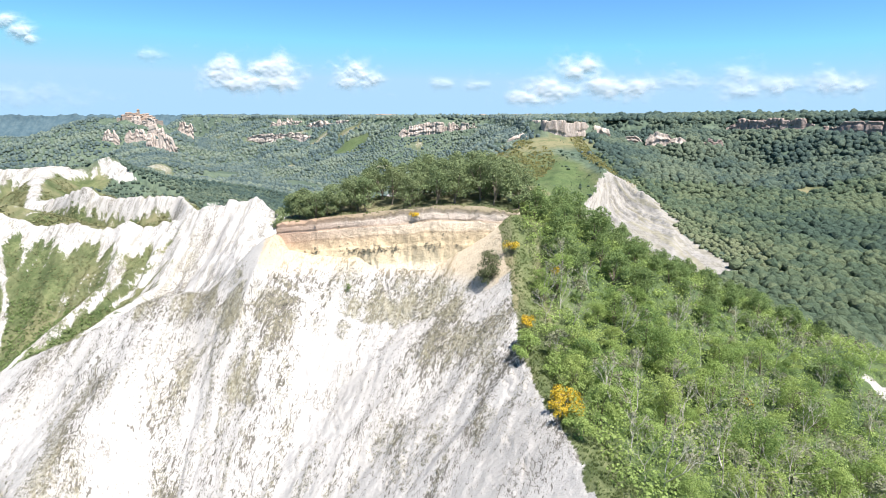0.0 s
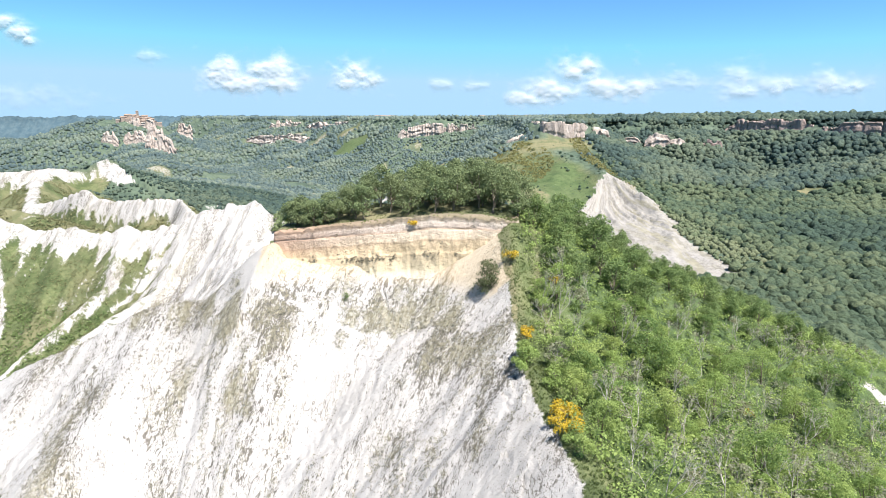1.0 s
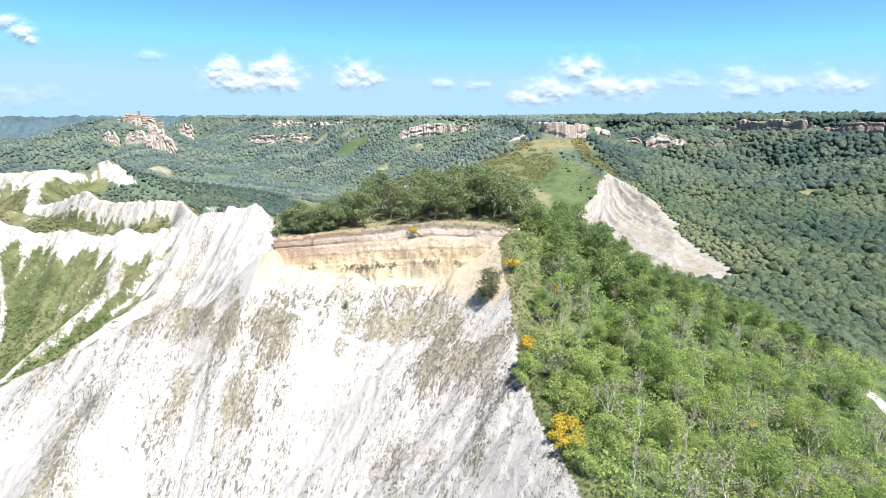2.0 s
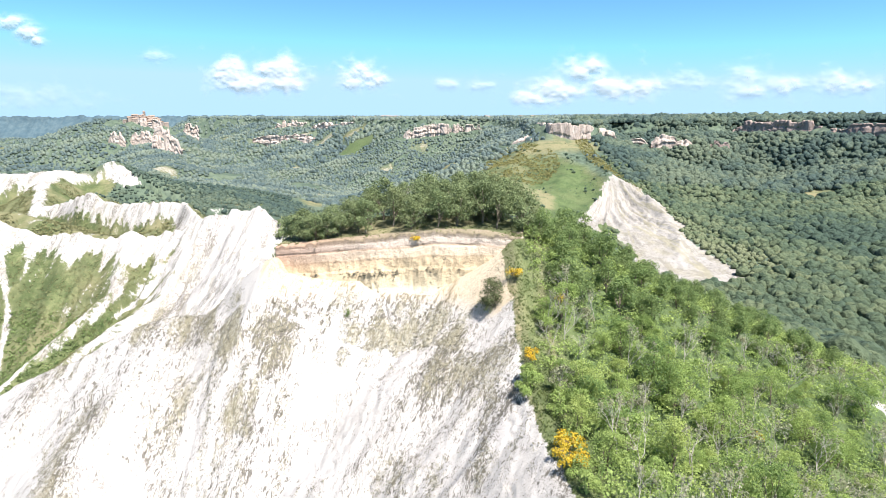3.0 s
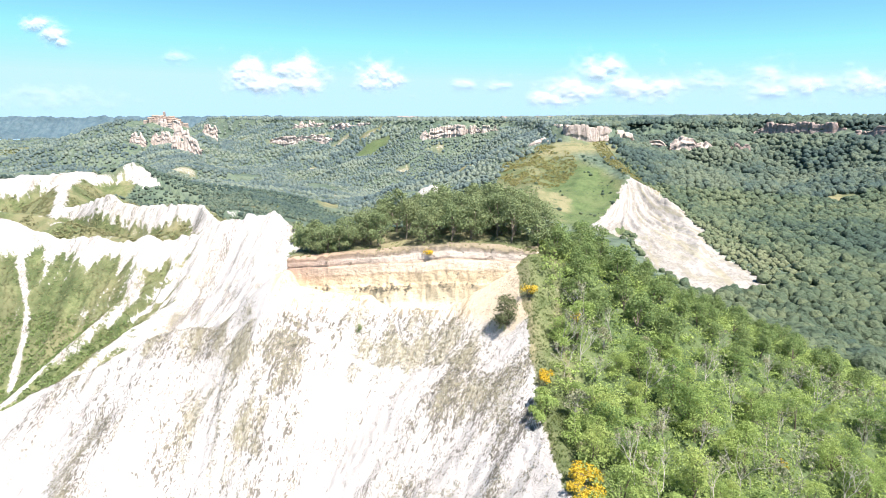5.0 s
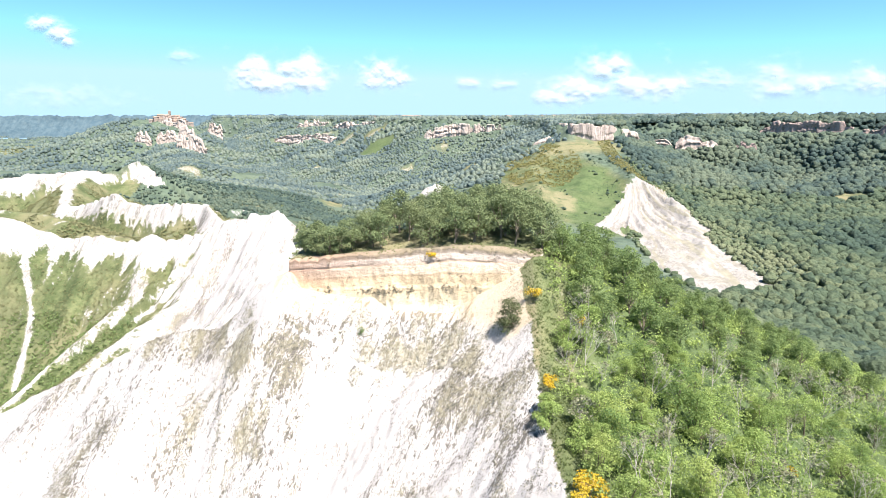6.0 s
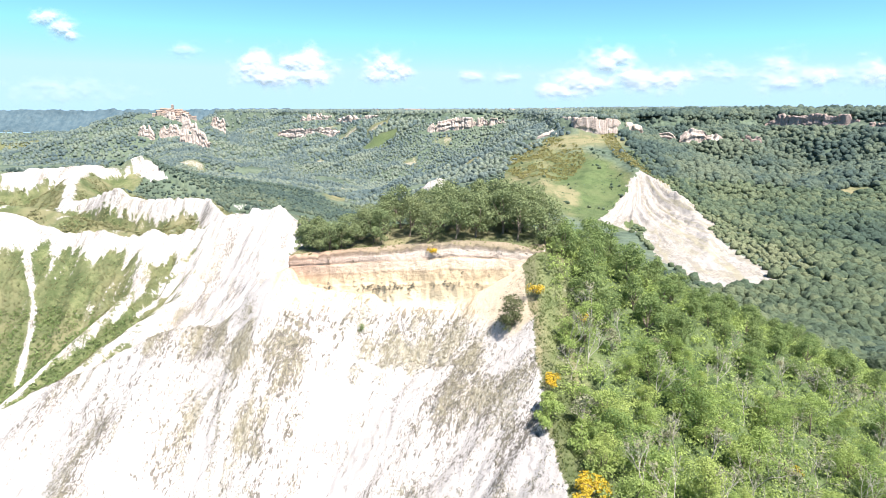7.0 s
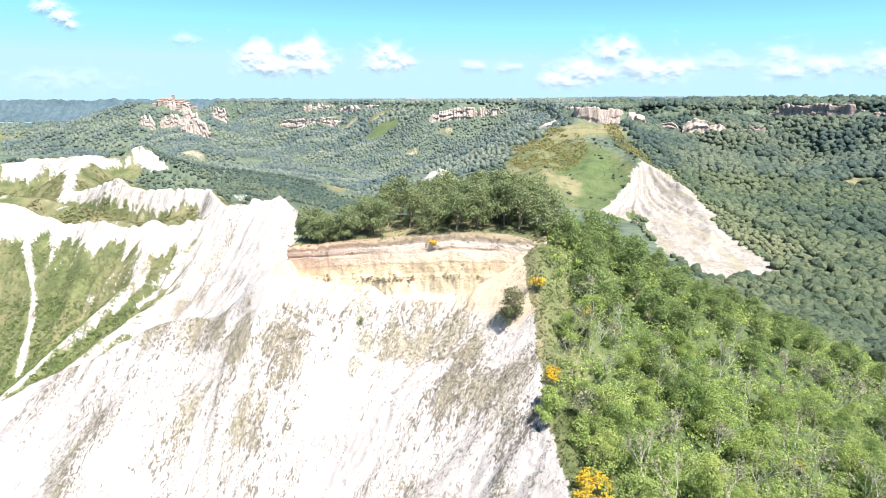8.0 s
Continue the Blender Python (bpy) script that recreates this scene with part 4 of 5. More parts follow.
def bare_kind(rng, top, label, group):
    """A grey half-dead tree: forked limbs and a few leaves."""
    arms, tips = [[]], []

    def grow(p, way, ln, r, depth, pieces):
        q = p + way * ln
        mid = (p + q) / 2 + rng.normal(size=3) * ln * 0.06
        pieces.append(tube([p, mid, q], [r, r * 0.8, r * 0.62], 3))
        tips.append(q)
        if depth:
            for _ in range(int(rng.integers(2, 4))):
                if depth == 5:
                    arms.append([])
                w = way + rng.normal(size=3) * 0.34 + (0, 0, 0.16)
                grow(q, w / np.linalg.norm(w), ln * rng.uniform(0.55, 0.8), r * 0.62, depth - 1, arms[-1])

    grow(np.array((0, 0, -0.4)), np.array((rng.uniform(-.12, .12), rng.uniform(-.12, .12), 1.0)), top * 0.3, 0.07, 5, arms[0])
    ob = empty("bare_tree")
    trunk = child("trunk", raw_mesh("trunk", *joined(arms[0]), BARK_PALE), ob)
    for arm in arms[1:]:
        child("limb", raw_mesh("limb", *joined(arm), BARK_PALE), trunk)
    cv, cf = sprays(rng, tips[-50:], np.full(len(tips[-50:]), 0.3), 110, 0.22)
    child("crown", raw_mesh("crown", cv, cf, LEAF_GREY, False), ob, "sparse greyish leaves")
    return tagged(ob, label, "tree", group)


def place(kinds, rng, spots, lo=0.8, hi=1.2, sink=0.1):
    """Sets kinds at the spots, each turned and sized by chance; the first ones stand themselves."""
    fresh = {id(k): True for k in kinds}
    xy = np.array(spots, float)
    zs = height(xy[:, 0], xy[:, 1])
    for i, ((x, y), z) in enumerate(zip(xy, zs)):
        k = kinds[i % len(kinds)] if i < len(kinds) else kinds[int(rng.integers(0, len(kinds)))]
        s = rng.uniform(lo, hi)
        m = pose(x, y, z - sink, rng.uniform(-4, 4), rng.uniform(-4, 4), rng.uniform(0, 360))
        if fresh[id(k)]:
            fresh[id(k)] = False
            k.matrix_basis = m
            ob = k
        else:
            ob = copy_thing(k, m)
        ob.scale = (s * rng.uniform(0.9, 1.1), s * rng.uniform(0.9, 1.1), s)


def spread(rng, x0, x1, y0, y1, gap, keep):
    """Uneven spots over a stretch of the plan."""
    gx, gy = np.meshgrid(np.arange(x0, x1, gap), np.arange(y0, y1, gap))
    x = (gx + rng.uniform(-0.45, 0.45, gx.shape) * gap).ravel()
    y = (gy + rng.uniform(-0.45, 0.45, gy.shape) * gap).ravel()
    k = keep(x, y)
    return list(zip(x[k], y[k]))


rng = np.random.default_rng(7)
oaks = [plant_kind("oak_tree", rng, 7.8, 1.4, 3.4, 22, 1.15, 2500, 0.29, LEAF_OAK, BARK, 0.2, "dark green oak on the grassy knoll top", "knoll oaks") for _ in range(4)]
knoll = spread(rng, -29, 13, 99, 116, 3.6, lambda x, y: (y > brow_y(x) + 2.2) & (y < brow_y(x) + 20) & ~((x < -22) & (y > 106)))
place(oaks, rng, [p for p in knoll if p[0] > -15], 0.8, 1.15)
for p in [p for p in knoll if p[0] <= -15]:
    near = copy_thing(oaks[int(rng.integers(0, 4))], pose(*p, float(height(*p)[0]) - 0.1, rz=rng.uniform(0, 360)))
    near.scale = (0.8, 0.8, float(np.interp(p[0], (-29, -15), (0.5, 0.85))))
low_oaks = [plant_kind("oak_tree", rng, 4.4, 0.6, 2.1, 12, 0.85, 1150, 0.3, LEAF_OAK, BARK, 0.11, "low dark oak at the knoll's western end", "low knoll oaks") for _ in range(2)]
place(low_oaks, rng, [(-30.2, 105.2), (-28.4, 103.2), (-26.6, 102.2), (-29.2, 109), (-24.6, 101.6), (-27, 107), (-22.8, 101.4)], 0.75, 1.1)
edge_oaks = [plant_kind("oak_tree", rng, 6.6, 0.9, 3.0, 17, 1.1, 2300, 0.27, LEAF_SHOULDER, BARK, 0.17, "dark oak on the wooded shoulder beside the bluff", "shoulder oaks") for _ in range(3)]
shoulder = spread(rng, 10, 62, 84, 125, 4.3, lambda x, y: (y > 83 + 0.16 * x) & (y < 104 + 0.4 * x) & (x > 13))
place(edge_oaks, rng, [p for p in shoulder if p[0] <= 24], 0.8, 1.1)
for p in [p for p in shoulder if p[0] > 24]:
    low = copy_thing(edge_oaks[int(rng.integers(0, 3))], pose(*p, float(height(*p)[0]) - 0.1, rz=rng.uniform(0, 360)))
    low.scale = [float(np.interp(p[0], (24, 34, 60), (0.85, 0.62, 0.66))) * rng.uniform(0.85, 1.2) for _ in range(3)]

green = [plant_kind("young_tree", rng, 5.0, 1.0, 2.3, 20, 0.74, 2900, 0.15, LEAF_GREEN, BARK, 0.1, "bright green young tree in the slope thicket", "slope thicket") for _ in range(5)]
grey = [plant_kind("grey_tree", rng, 4.8, 1.0, 1.7, 8, 0.7, 520, 0.24, LEAF_GREY, BARK_PALE, 0.08, "pale grey-green thin tree in the slope thicket", "thin slope trees") for _ in range(2)]
bare = [bare_kind(rng, 6.8, "bare grey tree in the slope thicket", "bare slope trees") for _ in range(3)]


def on_slope(x, y):
    return (x > np.interp(y, (30, 45, 60, 75, 90), (15, 13.4, 12, 11.2, 11.8))) & (x < 8 + 0.82 * y) & (y < 84 + 0.16 * x) & (y + 0.45 * x > 46) & (np.hypot((x - 70) / 7, (y - 89) / 6) > 1)


slope = spread(rng, 12, 84, 34, 110, 3.75, on_slope)
pick = rng.random(len(slope))
pick = np.where(np.array([fbm(np.array(x / 14), np.array(y / 14), 3, 401) + 0.009 * (x - 32) for x, y in slope]) > 0.08, pick * 0.5 + 0.5, pick)
place(green, rng, [s for s, k in zip(slope, pick) if k < 0.6], 0.62, 1.4)
place(grey, rng, [s for s, k in zip(slope, pick) if 0.6 <= k < 0.7], 0.7, 1.15)
place(bare, rng, [s for s, k in zip(slope, pick) if k >= 0.7], 0.8, 1.25)

broom = [plant_kind("broom_bush", rng, 1.9, 0.5, 1.1, 7, 0.45, 420, 0.16, FLOWER, BARK, 0.04, "broom bush in full yellow flower", "flowering broom") for _ in range(2)]
place(broom, rng, [(9.3, 73.8), (8.9, 72.9), (10.6, 54.6), (10.4, 56.0), (9.9, 53.3), (10.9, 52.4), (10.3, 51.4), (11.3, 55.4), (14.5, 86.0), (8.2, 87.3), (40, 75), (42, 61)], 0.9, 1.35, 0.0)
copy_thing(broom[0], pose(-6.9, 95.7, 81.3, rz=40)).scale = (1.0, 1.0, 0.95)
lone = [plant_kind("lone_bush", rng, 4.2, 0.2, 1.75, 34, 0.75, 3000, 0.17, LEAF_DARK, BARK, 0.1, "dark evergreen bush leaning out of the sand slope", "")]
place(lone, rng, [(4.9, 84.9)], 1.28, 1.28, 0.2)
side = [plant_kind("green_bush", rng, 2.4, 0.4, 1.3, 7, 0.6, 800, 0.17, LEAF_GREEN, BARK, 0.06, "round green bush on the clay edge", "edge bushes") for _ in range(2)]
place(side, rng, [(7.9, 67.2), (8.3, 69.2), (8.6, 67.8), (7.6, 66.0), (10.8, 62.5), (11, 48.5), (10.9, 50.8), (11.8, 79.5), (11.5, 66.2), (-30.2, 104.5), (-29, 106)], 0.85, 1.3, 0.1)
ledge_bush = [plant_kind("small_bush", rng, 1.5, 0.2, 0.75, 6, 0.35, 300, 0.14, LEAF_GULLY, BARK, 0.03, "small olive-green bush on the clay slope", "")]
place(ledge_bush, rng, [(-17.9, 91.2)], 1.0, 1.0, 0.05)


def stuff(name, v, f, mat, label, category):
    return tagged(new(name, raw_mesh(name, v, f, mat, False)), label, category, kind="stuff")


def scattered(rng, kinds, xy, lo, hi, sink=0.0, zs=None):
    """Many small plants in one mesh."""
    xy = np.array(xy)
    z = height(xy[:, 0], xy[:, 1]) if zs is None else zs
    which = rng.integers(0, len(kinds), len(xy))
    vs, fs, n = [], [], 0
    for k, (kv, kf) in enumerate(kinds):
        m = which == k
        c = int(m.sum())
        if not c:
            continue
        a, s = rng.uniform(0, 2 * math.pi, c), rng.uniform(lo, hi, c)
        ca, sa = np.cos(a)[:, None], np.sin(a)[:, None]
        X, Y, Z = kv[None, :, 0], kv[None, :, 1], kv[None, :, 2]
        st = s[:, None] * rng.uniform(0.85, 1.2, c)[:, None]
        v = np.stack([(X * ca - Y * sa) * s[:, None] + xy[m, 0][:, None], (X * sa + Y * ca) * s[:, None] + xy[m, 1][:, None], Z * st + (z[m] - sink)[:, None]], -1)
        vs.append(v.reshape(-1, 3))
        fs.append((kf[None] + (np.arange(c) * len(kv))[:, None, None] + n).reshape(-1, kf.shape[1]))
        n += c * len(kv)
    return np.concatenate(vs), np.concatenate(fs)


def clump(rng, top, radius, balls, ball, count, size, low=0.1):
    c, rad = crown_balls(rng, balls, top - ball * 0.6, low, radius, ball)
    return sprays(rng, c, rad, count, size)


under = [clump(rng, 1.8, 1.0, 5, 0.55, 78, 0.22) for _ in range(4)]
spots = spread(rng, 10, 90, 32, 128, 1.75, lambda x, y: (x > np.interp(y, (30, 45, 60, 75, 90), (13.2, 11.8, 10.6, 10.1, 10.4))) & (x < 12 + 0.84 * y) & (y < 108 + 0.3 * x) & (y + 0.45 * x > 44) & (np.hypot((x - 70) / 6, (y - 89.5) / 5) > 1))
stuff("thicket", *scattered(rng, under, spots, 0.8, 1.55), LEAF_GREEN, "dense low green thicket on the slope", "shrubs")


# low scrub and grass tufts on the clay
def tufts():
    n = 64000
    x, y = rng.uniform(-80, 11, n), rng.uniform(46, 99, n)
    h, clay, scrub, *_ = terrain(x, y)
    k = (clay > 0.4) & (scrub + 0.09 * rng.normal(size=n) > 0.43) & (y < brow_y(x) - 1.5)
    x, y, h = x[k], y[k], h[k]
    kinds = [clump(rng, 0.22, 0.2, 3, 0.09, 5, 0.13, 0.02) for _ in range(4)]
    return scattered(rng, kinds, np.stack([x, y], -1), 0.6, 1.4, 0.03, h)


stuff("scrub_tufts", *tufts(), LEAF_SCRUB, "dry brown-green scrub tufts on white clay", "scrub")


def bluff_tufts():
    """Grass and scrub along the beds of the bluff, thickest on the middle ledge."""
    p, w = BLUFF_AT.reshape(-1, 3), BLUFF_DEPTH.ravel()
    chance = 0.5 * np.exp(-((w - 0.47) / 0.045) ** 2) * step(p[:, 0], -31, -27) + 0.035 + 0.4 * step(p[:, 0], 2, 6) * step(w, 0.2, 0.4)
    chance = chance * step(fbm(p[:, 0] / 1.5, w * 9, 3, 611), -0.12, 0.3) * step(0.8 - w, 0, 0.1)
    k = rng.random(len(w)) < 0.55 * chance
    kinds = [clump(rng, 0.5, 0.2, 3, 0.16, 12, 0.2, 0.03) for _ in range(4)]
    return scattered(rng, kinds, p[k][:, :2], 0.35, 1.15, 0.05, p[k][:, 2])


stuff("bluff_tufts", *bluff_tufts(), LEAF_SCRUB, "scrub tufts along the bluff's sandy ledges", "scrub")


def blades(rng, n, tall, wide):
    """A tuft of grass: bent narrow blades from one root."""
    v, f = [], []
    for i in range(n):
        a, lean = rng.uniform(0, 6.283), rng.uniform(0.1, 0.7)
        d, s = np.array((math.cos(a), math.sin(a), 0)), np.array((-math.sin(a), math.cos(a), 0)) * wide
        ht = tall * rng.uniform(0.6, 1.2)
        r = d * rng.uniform(0, 0.12)
        tip = r + d * lean * ht + (0, 0, ht)
        mid = r + d * lean * ht * 0.3 + (0, 0, ht * 0.6)
        v += [r - s, r + s, mid + s * 0.7, tip]
        f.append((4 * i, 4 * i + 1, 4 * i + 2, 4 * i + 3))
    return np.array(v), np.array(f)


def crest_grass():
    n = 26000
    x, y = rng.uniform(-32, 15, n), rng.uniform(36, 106, n)
    h, clay, *_ = terrain(x, y)
    strip = (np.abs(x - np.interp(y, (36, 60, 80, 92), (12.6, 10.6, 9.8, 9.6))) < 2.4) & (y < 96)
    top = (y > brow_y(x) - 0.1) & (y < brow_y(x) + 5)
    k = (strip & (clay < 0.6)) | (top & (rng.random(n) < 0.16))
    kinds = [blades(rng, 10, 0.4, 0.03) for _ in range(5)]
    z = np.where(top & (y < brow_y(x) + 3.2), np.maximum(h, top_z(x) + 0.1), h)
    return scattered(rng, kinds, np.stack([x, y], -1)[k], 0.35, 0.95, 0.05, z[k])


stuff("crest_grass", *crest_grass(), GRASS, "straw-green grass along the crest and brow", "grass")


def gully_shrubs(low):
    n = 52000
    x, y = rng.uniform(-250, -40, n), 120 + 125 * rng.random(n) ** 1.2
    h, clay, *_ = terrain(x, y)
    k = (clay < 0.25) & (np.abs(x) < 1.0 * (y + 15)) & (fbm(x / 9, y / 9, 3, 621) + 0.25 * step(45 - h, 0, 25) + 0.12 * rng.normal(size=n) > -0.2)
    kinds = [clump(rng, 0.9, 0.5, 3, 0.4, 6, 0.48, 0.05) for _ in range(4)]
    k &= h < 30 if low else h >= 26
    return scattered(rng, kinds, np.stack([x, y], -1)[k], 0.35, 1.6 if low else 0.9, 0.1, h[k])


def hill_shrubs():
    n = 44000
    x, y = rng.uniform(-430, -100, n), rng.uniform(236, 545, n)
    h, clay, *_ = terrain(x, y)
    k = open_hills(x, y) & (clay < 0.3) & (np.abs(x) < 0.9 * (y + 15)) & (fbm(x / 13, y / 13, 4, 625) + 0.1 * rng.normal(size=n) > -0.08)
    kinds = [clump(rng, 1.3, 0.8, 3, 0.55, 6, 0.8, 0.1) for _ in range(4)]
    return scattered(rng, kinds, np.stack([x, y], -1)[k], 0.5, 1.5, 0.1, h[k])


def saddle_trees():
    n = 420
    x, y = rng.uniform(-76, -38, n), rng.uniform(195, 262, n)
    k = (x > -74 + 0.25 * np.abs(y - 236)) & (fbm(x / 9, y / 9, 3, 651) > -0.2)
    kinds = [clump(rng, 2.4, 1.1, 5, 0.8, 46, 0.6, 0.4) for _ in range(4)]
    return scattered(rng, kinds, np.stack([x, y], -1)[k], 0.8, 1.7, 0.2)


stuff("saddle_trees", *saddle_trees(), LEAF_OAK, "small dark trees on the saddle behind the clay peak", "trees")
stuff("hill_shrubs", *hill_shrubs(), LEAF_OLIVE, "low olive-green shrubs on the open hills", "shrubs")
stuff("gully_shrubs", *gully_shrubs(True), LEAF_GULLY, "low green shrubs filling the clay gullies", "shrubs")
stuff("gully_scrub", *gully_shrubs(False), LEAF_OLIVE, "dry olive scrub below the clay crest", "shrubs")


def broom_slope():
    n = 13000
    x, y = rng.uniform(20, 190, n), rng.uniform(520, 830, n)
    h, clay, *_ = terrain(x, y)
    k = (clay < 0.3) & (((np.hypot((x - 76) / 46, (y - 718) / 80) < 1) & (fbm(x / 10, y / 10, 3, 631) > -0.1)) | ((np.abs(x - np.interp(y, (380, 450, 520, 590, 640, 700), (176, 178, 196, 200, 176, 165))) < 9)))
    kinds = [clump(rng, 1.6, 0.9, 3, 0.7, 12, 0.9, 0.1) for _ in range(3)]
    return scattered(rng, kinds, np.stack([x, y], -1)[k], 0.6, 1.5, 0.1, h[k])


def meadow_shrubs():
    n = 1500
    x, y = rng.uniform(30, 165, n), rng.uniform(500, 780, n)
    h, clay, *_ = terrain(x, y)
    k = (clay < 0.3) & (fbm(x / 16, y / 16, 3, 641) + 0.15 * rng.normal(size=n) > 0.08)
    kinds = [leafy_ball(rng, 14) for _ in range(4)]
    return scattered(rng, kinds, np.stack([x, y], -1)[k], 0.35, 0.8, 0.2, h[k]), scattered(rng, kinds, np.stack([x, y], -1)[k][::9], 1.0, 2.2, 0.2, h[k][::9])


stuff("broom_scrub", *broom_slope(), LEAF_BROOM, "yellow-green broom scrub on the hillside", "scrub")


# ---- woods of the middle distance and beyond ----
def ball(rng, sub, lump):
    """A lumpy crown, flat below."""
    bm = bmesh.new()
    bmesh.ops.create_icosphere(bm, subdivisions=sub, radius=1.0)
    v = np.array([w.co[:] for w in bm.verts])
    f = np.array([[w.index for w in t.verts] for t in bm.faces])
    bm.free()
    s = rng.uniform(0, 90, 3)
    k = np.array([noise.noise(Vector(p * 1.7 + s)) + 0.6 * noise.noise(Vector(p * 3.9 + s)) for p in v])
    v = v * (1 + lump * k)[:, None]
    v[:, 2] = np.where(v[:, 2] < 0, v[:, 2] * 0.6, v[:, 2]) + 0.45
    return v, f


def half_ball(rng, lump, sub=1):
    v, f = ball(rng, sub, lump)
    keep = v[f][:, :, 2].max(1) > 0.32
    return v, f[keep]


def leafy_ball(rng, cards, size=0.3, sub=2):
    """A crown with a lumpy core and loose sprays round it, in triangles."""
    v, f = half_ball(rng, 0.42, sub)
    c, cf = sprays(rng, [(0.35, 0.1, 0.5), (-0.3, 0.3, 0.55), (0, -0.35, 0.6), (0, 0.05, 0.85)], (0.72, 0.7, 0.7, 0.62), cards, size, 0.85, 0.3)
    v = v * 0.94
    cf = np.concatenate([cf[:, :3], cf[:, [0, 2, 3]]])
    return np.concatenate([v, c]), np.concatenate([f, cf + len(v)])


def wooded(x, y, thin):
    h, clay, *_ = terrain(x, y)
    open_land = clay > 0.2
    for cx, cy, rx, ry in GRASSY[:4]:
        open_land |= np.hypot((x - cx) / rx, (y - cy) / ry) < 0.95
    for cx, cy, rx, ry in BARE:
        open_land |= np.hypot((x - cx) / rx, (y - cy) / ry) < 0.9 + 0.6 * fbm(x / 9, y / 9, 3, 511)
    open_land |= rock_near(x, y)
    open_land |= (np.hypot((x + 1075) / 120, (y - 1965) / 70) < 1) | (np.hypot((x - 150) / 30, (y - 798) / 14) < 1) | (np.hypot((x - 118) / 68, (y - 752) / 50) < 0.9 + 0.5 * fbm(x / 15, y / 15, 3, 513))
    gap = fbm(x / 45, y / 45, 4, 501) + 0.35 * fbm(x / 12, y / 12, 3, 507)
    gap = gap + np.where(np.hypot(x, y) > 600, 0.55 * valleys(x, y) - 0.14, 0)
    return (~open_land) & (gap > thin), h


def woods(x0, x1, y0, y1, gap, thin, kinds, lo, hi, label, extra=None, leaf=LEAF_FAR):
    spots = np.array(spread(rng, x0, x1, y0, y1, gap, lambda x, y: (np.abs(x) < 0.86 * (y + 15)) & (y > y0)))
    ok, h = wooded(spots[:, 0], spots[:, 1], thin)
    if extra is not None:
        ok &= extra(spots[:, 0], spots[:, 1])
    v, f = scattered(rng, kinds, spots[ok], lo, hi, 0.3 * lo, h[ok])
    ob = new("woods", raw_mesh("woods", v, f, leaf, True))
    return tagged(ob, label, "woods", kind="stuff")


leafy = [leafy_ball(rng, 26, 0.24) for _ in range(8)]
fuller = [leafy_ball(rng, 110, 0.19) for _ in range(6)]
light = [leafy_ball(rng, 9, 0.28) for _ in range(8)]
plain = [half_ball(rng, 0.36) for _ in range(8)]
tiny = [half_ball(rng, 0.3, 0) for _ in range(8)]
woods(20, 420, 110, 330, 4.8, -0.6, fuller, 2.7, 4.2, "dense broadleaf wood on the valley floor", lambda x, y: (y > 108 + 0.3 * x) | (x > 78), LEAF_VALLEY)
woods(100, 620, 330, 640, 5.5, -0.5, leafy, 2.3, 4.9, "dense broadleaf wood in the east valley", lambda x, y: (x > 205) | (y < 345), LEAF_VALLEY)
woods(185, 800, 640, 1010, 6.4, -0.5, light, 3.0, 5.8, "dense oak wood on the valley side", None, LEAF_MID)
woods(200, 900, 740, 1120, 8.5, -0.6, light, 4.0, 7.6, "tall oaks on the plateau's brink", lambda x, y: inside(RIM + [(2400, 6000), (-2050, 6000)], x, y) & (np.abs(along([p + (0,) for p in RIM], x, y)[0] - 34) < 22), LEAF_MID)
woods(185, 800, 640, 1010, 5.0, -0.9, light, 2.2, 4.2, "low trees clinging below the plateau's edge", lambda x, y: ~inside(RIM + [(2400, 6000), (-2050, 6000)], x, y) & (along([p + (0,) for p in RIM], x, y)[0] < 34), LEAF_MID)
woods(120, 330, 300, 730, 4.4, -0.6, leafy, 1.2, 2.8, "young scrub wood beside the far clay cone", lambda x, y: (x < 225) & (y > 330) & ((x > 176) | (y < 480)), LEAF_SCRUBWOOD)
woods(-420, 20, 250, 440, 4.4, -0.2, leafy, 0.6, 2.1, "patchy scrub wood on the near grassy hills", lambda x, y: ~((x > -40) & (y < 330)) & ~open_hills(x, y), LEAF_MID)
woods(-560, 60, 440, 700, 4.6, -0.36, light, 0.9, 2.6, "wood on the grassy hills", lambda x, y: ~open_hills(x, y), LEAF_MID)
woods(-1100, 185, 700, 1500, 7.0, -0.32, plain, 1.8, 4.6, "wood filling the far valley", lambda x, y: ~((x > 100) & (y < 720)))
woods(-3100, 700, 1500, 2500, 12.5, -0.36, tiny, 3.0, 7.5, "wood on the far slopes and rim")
tall = [(v * (1.0, 1.0, 1.12), f) for v, f in (leafy_ball(rng, 16, 0.24) for _ in range(6))]
slim = [(v * (0.8, 0.8, 1.5), f) for v, f in plain]
PLATEAU = RIM + [(2400, 6000), (-2050, 6000)]
woods(230, 900, 740, 1200, 13.0, -0.7, tall, 4.6, 8.0, "tall oaks standing out along the plateau's skyline", lambda x, y: inside(PLATEAU, x, y) & (np.abs(along([p + (0,) for p in RIM], x, y)[0] - 78) < 64), LEAF_MID)
woods(92, 192, 812, 868, 6.0, -0.9, tall, 2.6, 4.6, "dark oaks on the flat top of the tufa cliff", lambda x, y: y > np.interp(x, (92, 116, 125, 150, 174, 192), (872, 858, 816, 808, 812, 842)), LEAF_MID)
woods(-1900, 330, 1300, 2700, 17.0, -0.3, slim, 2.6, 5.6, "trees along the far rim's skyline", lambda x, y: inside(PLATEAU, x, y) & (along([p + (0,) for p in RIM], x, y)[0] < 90))
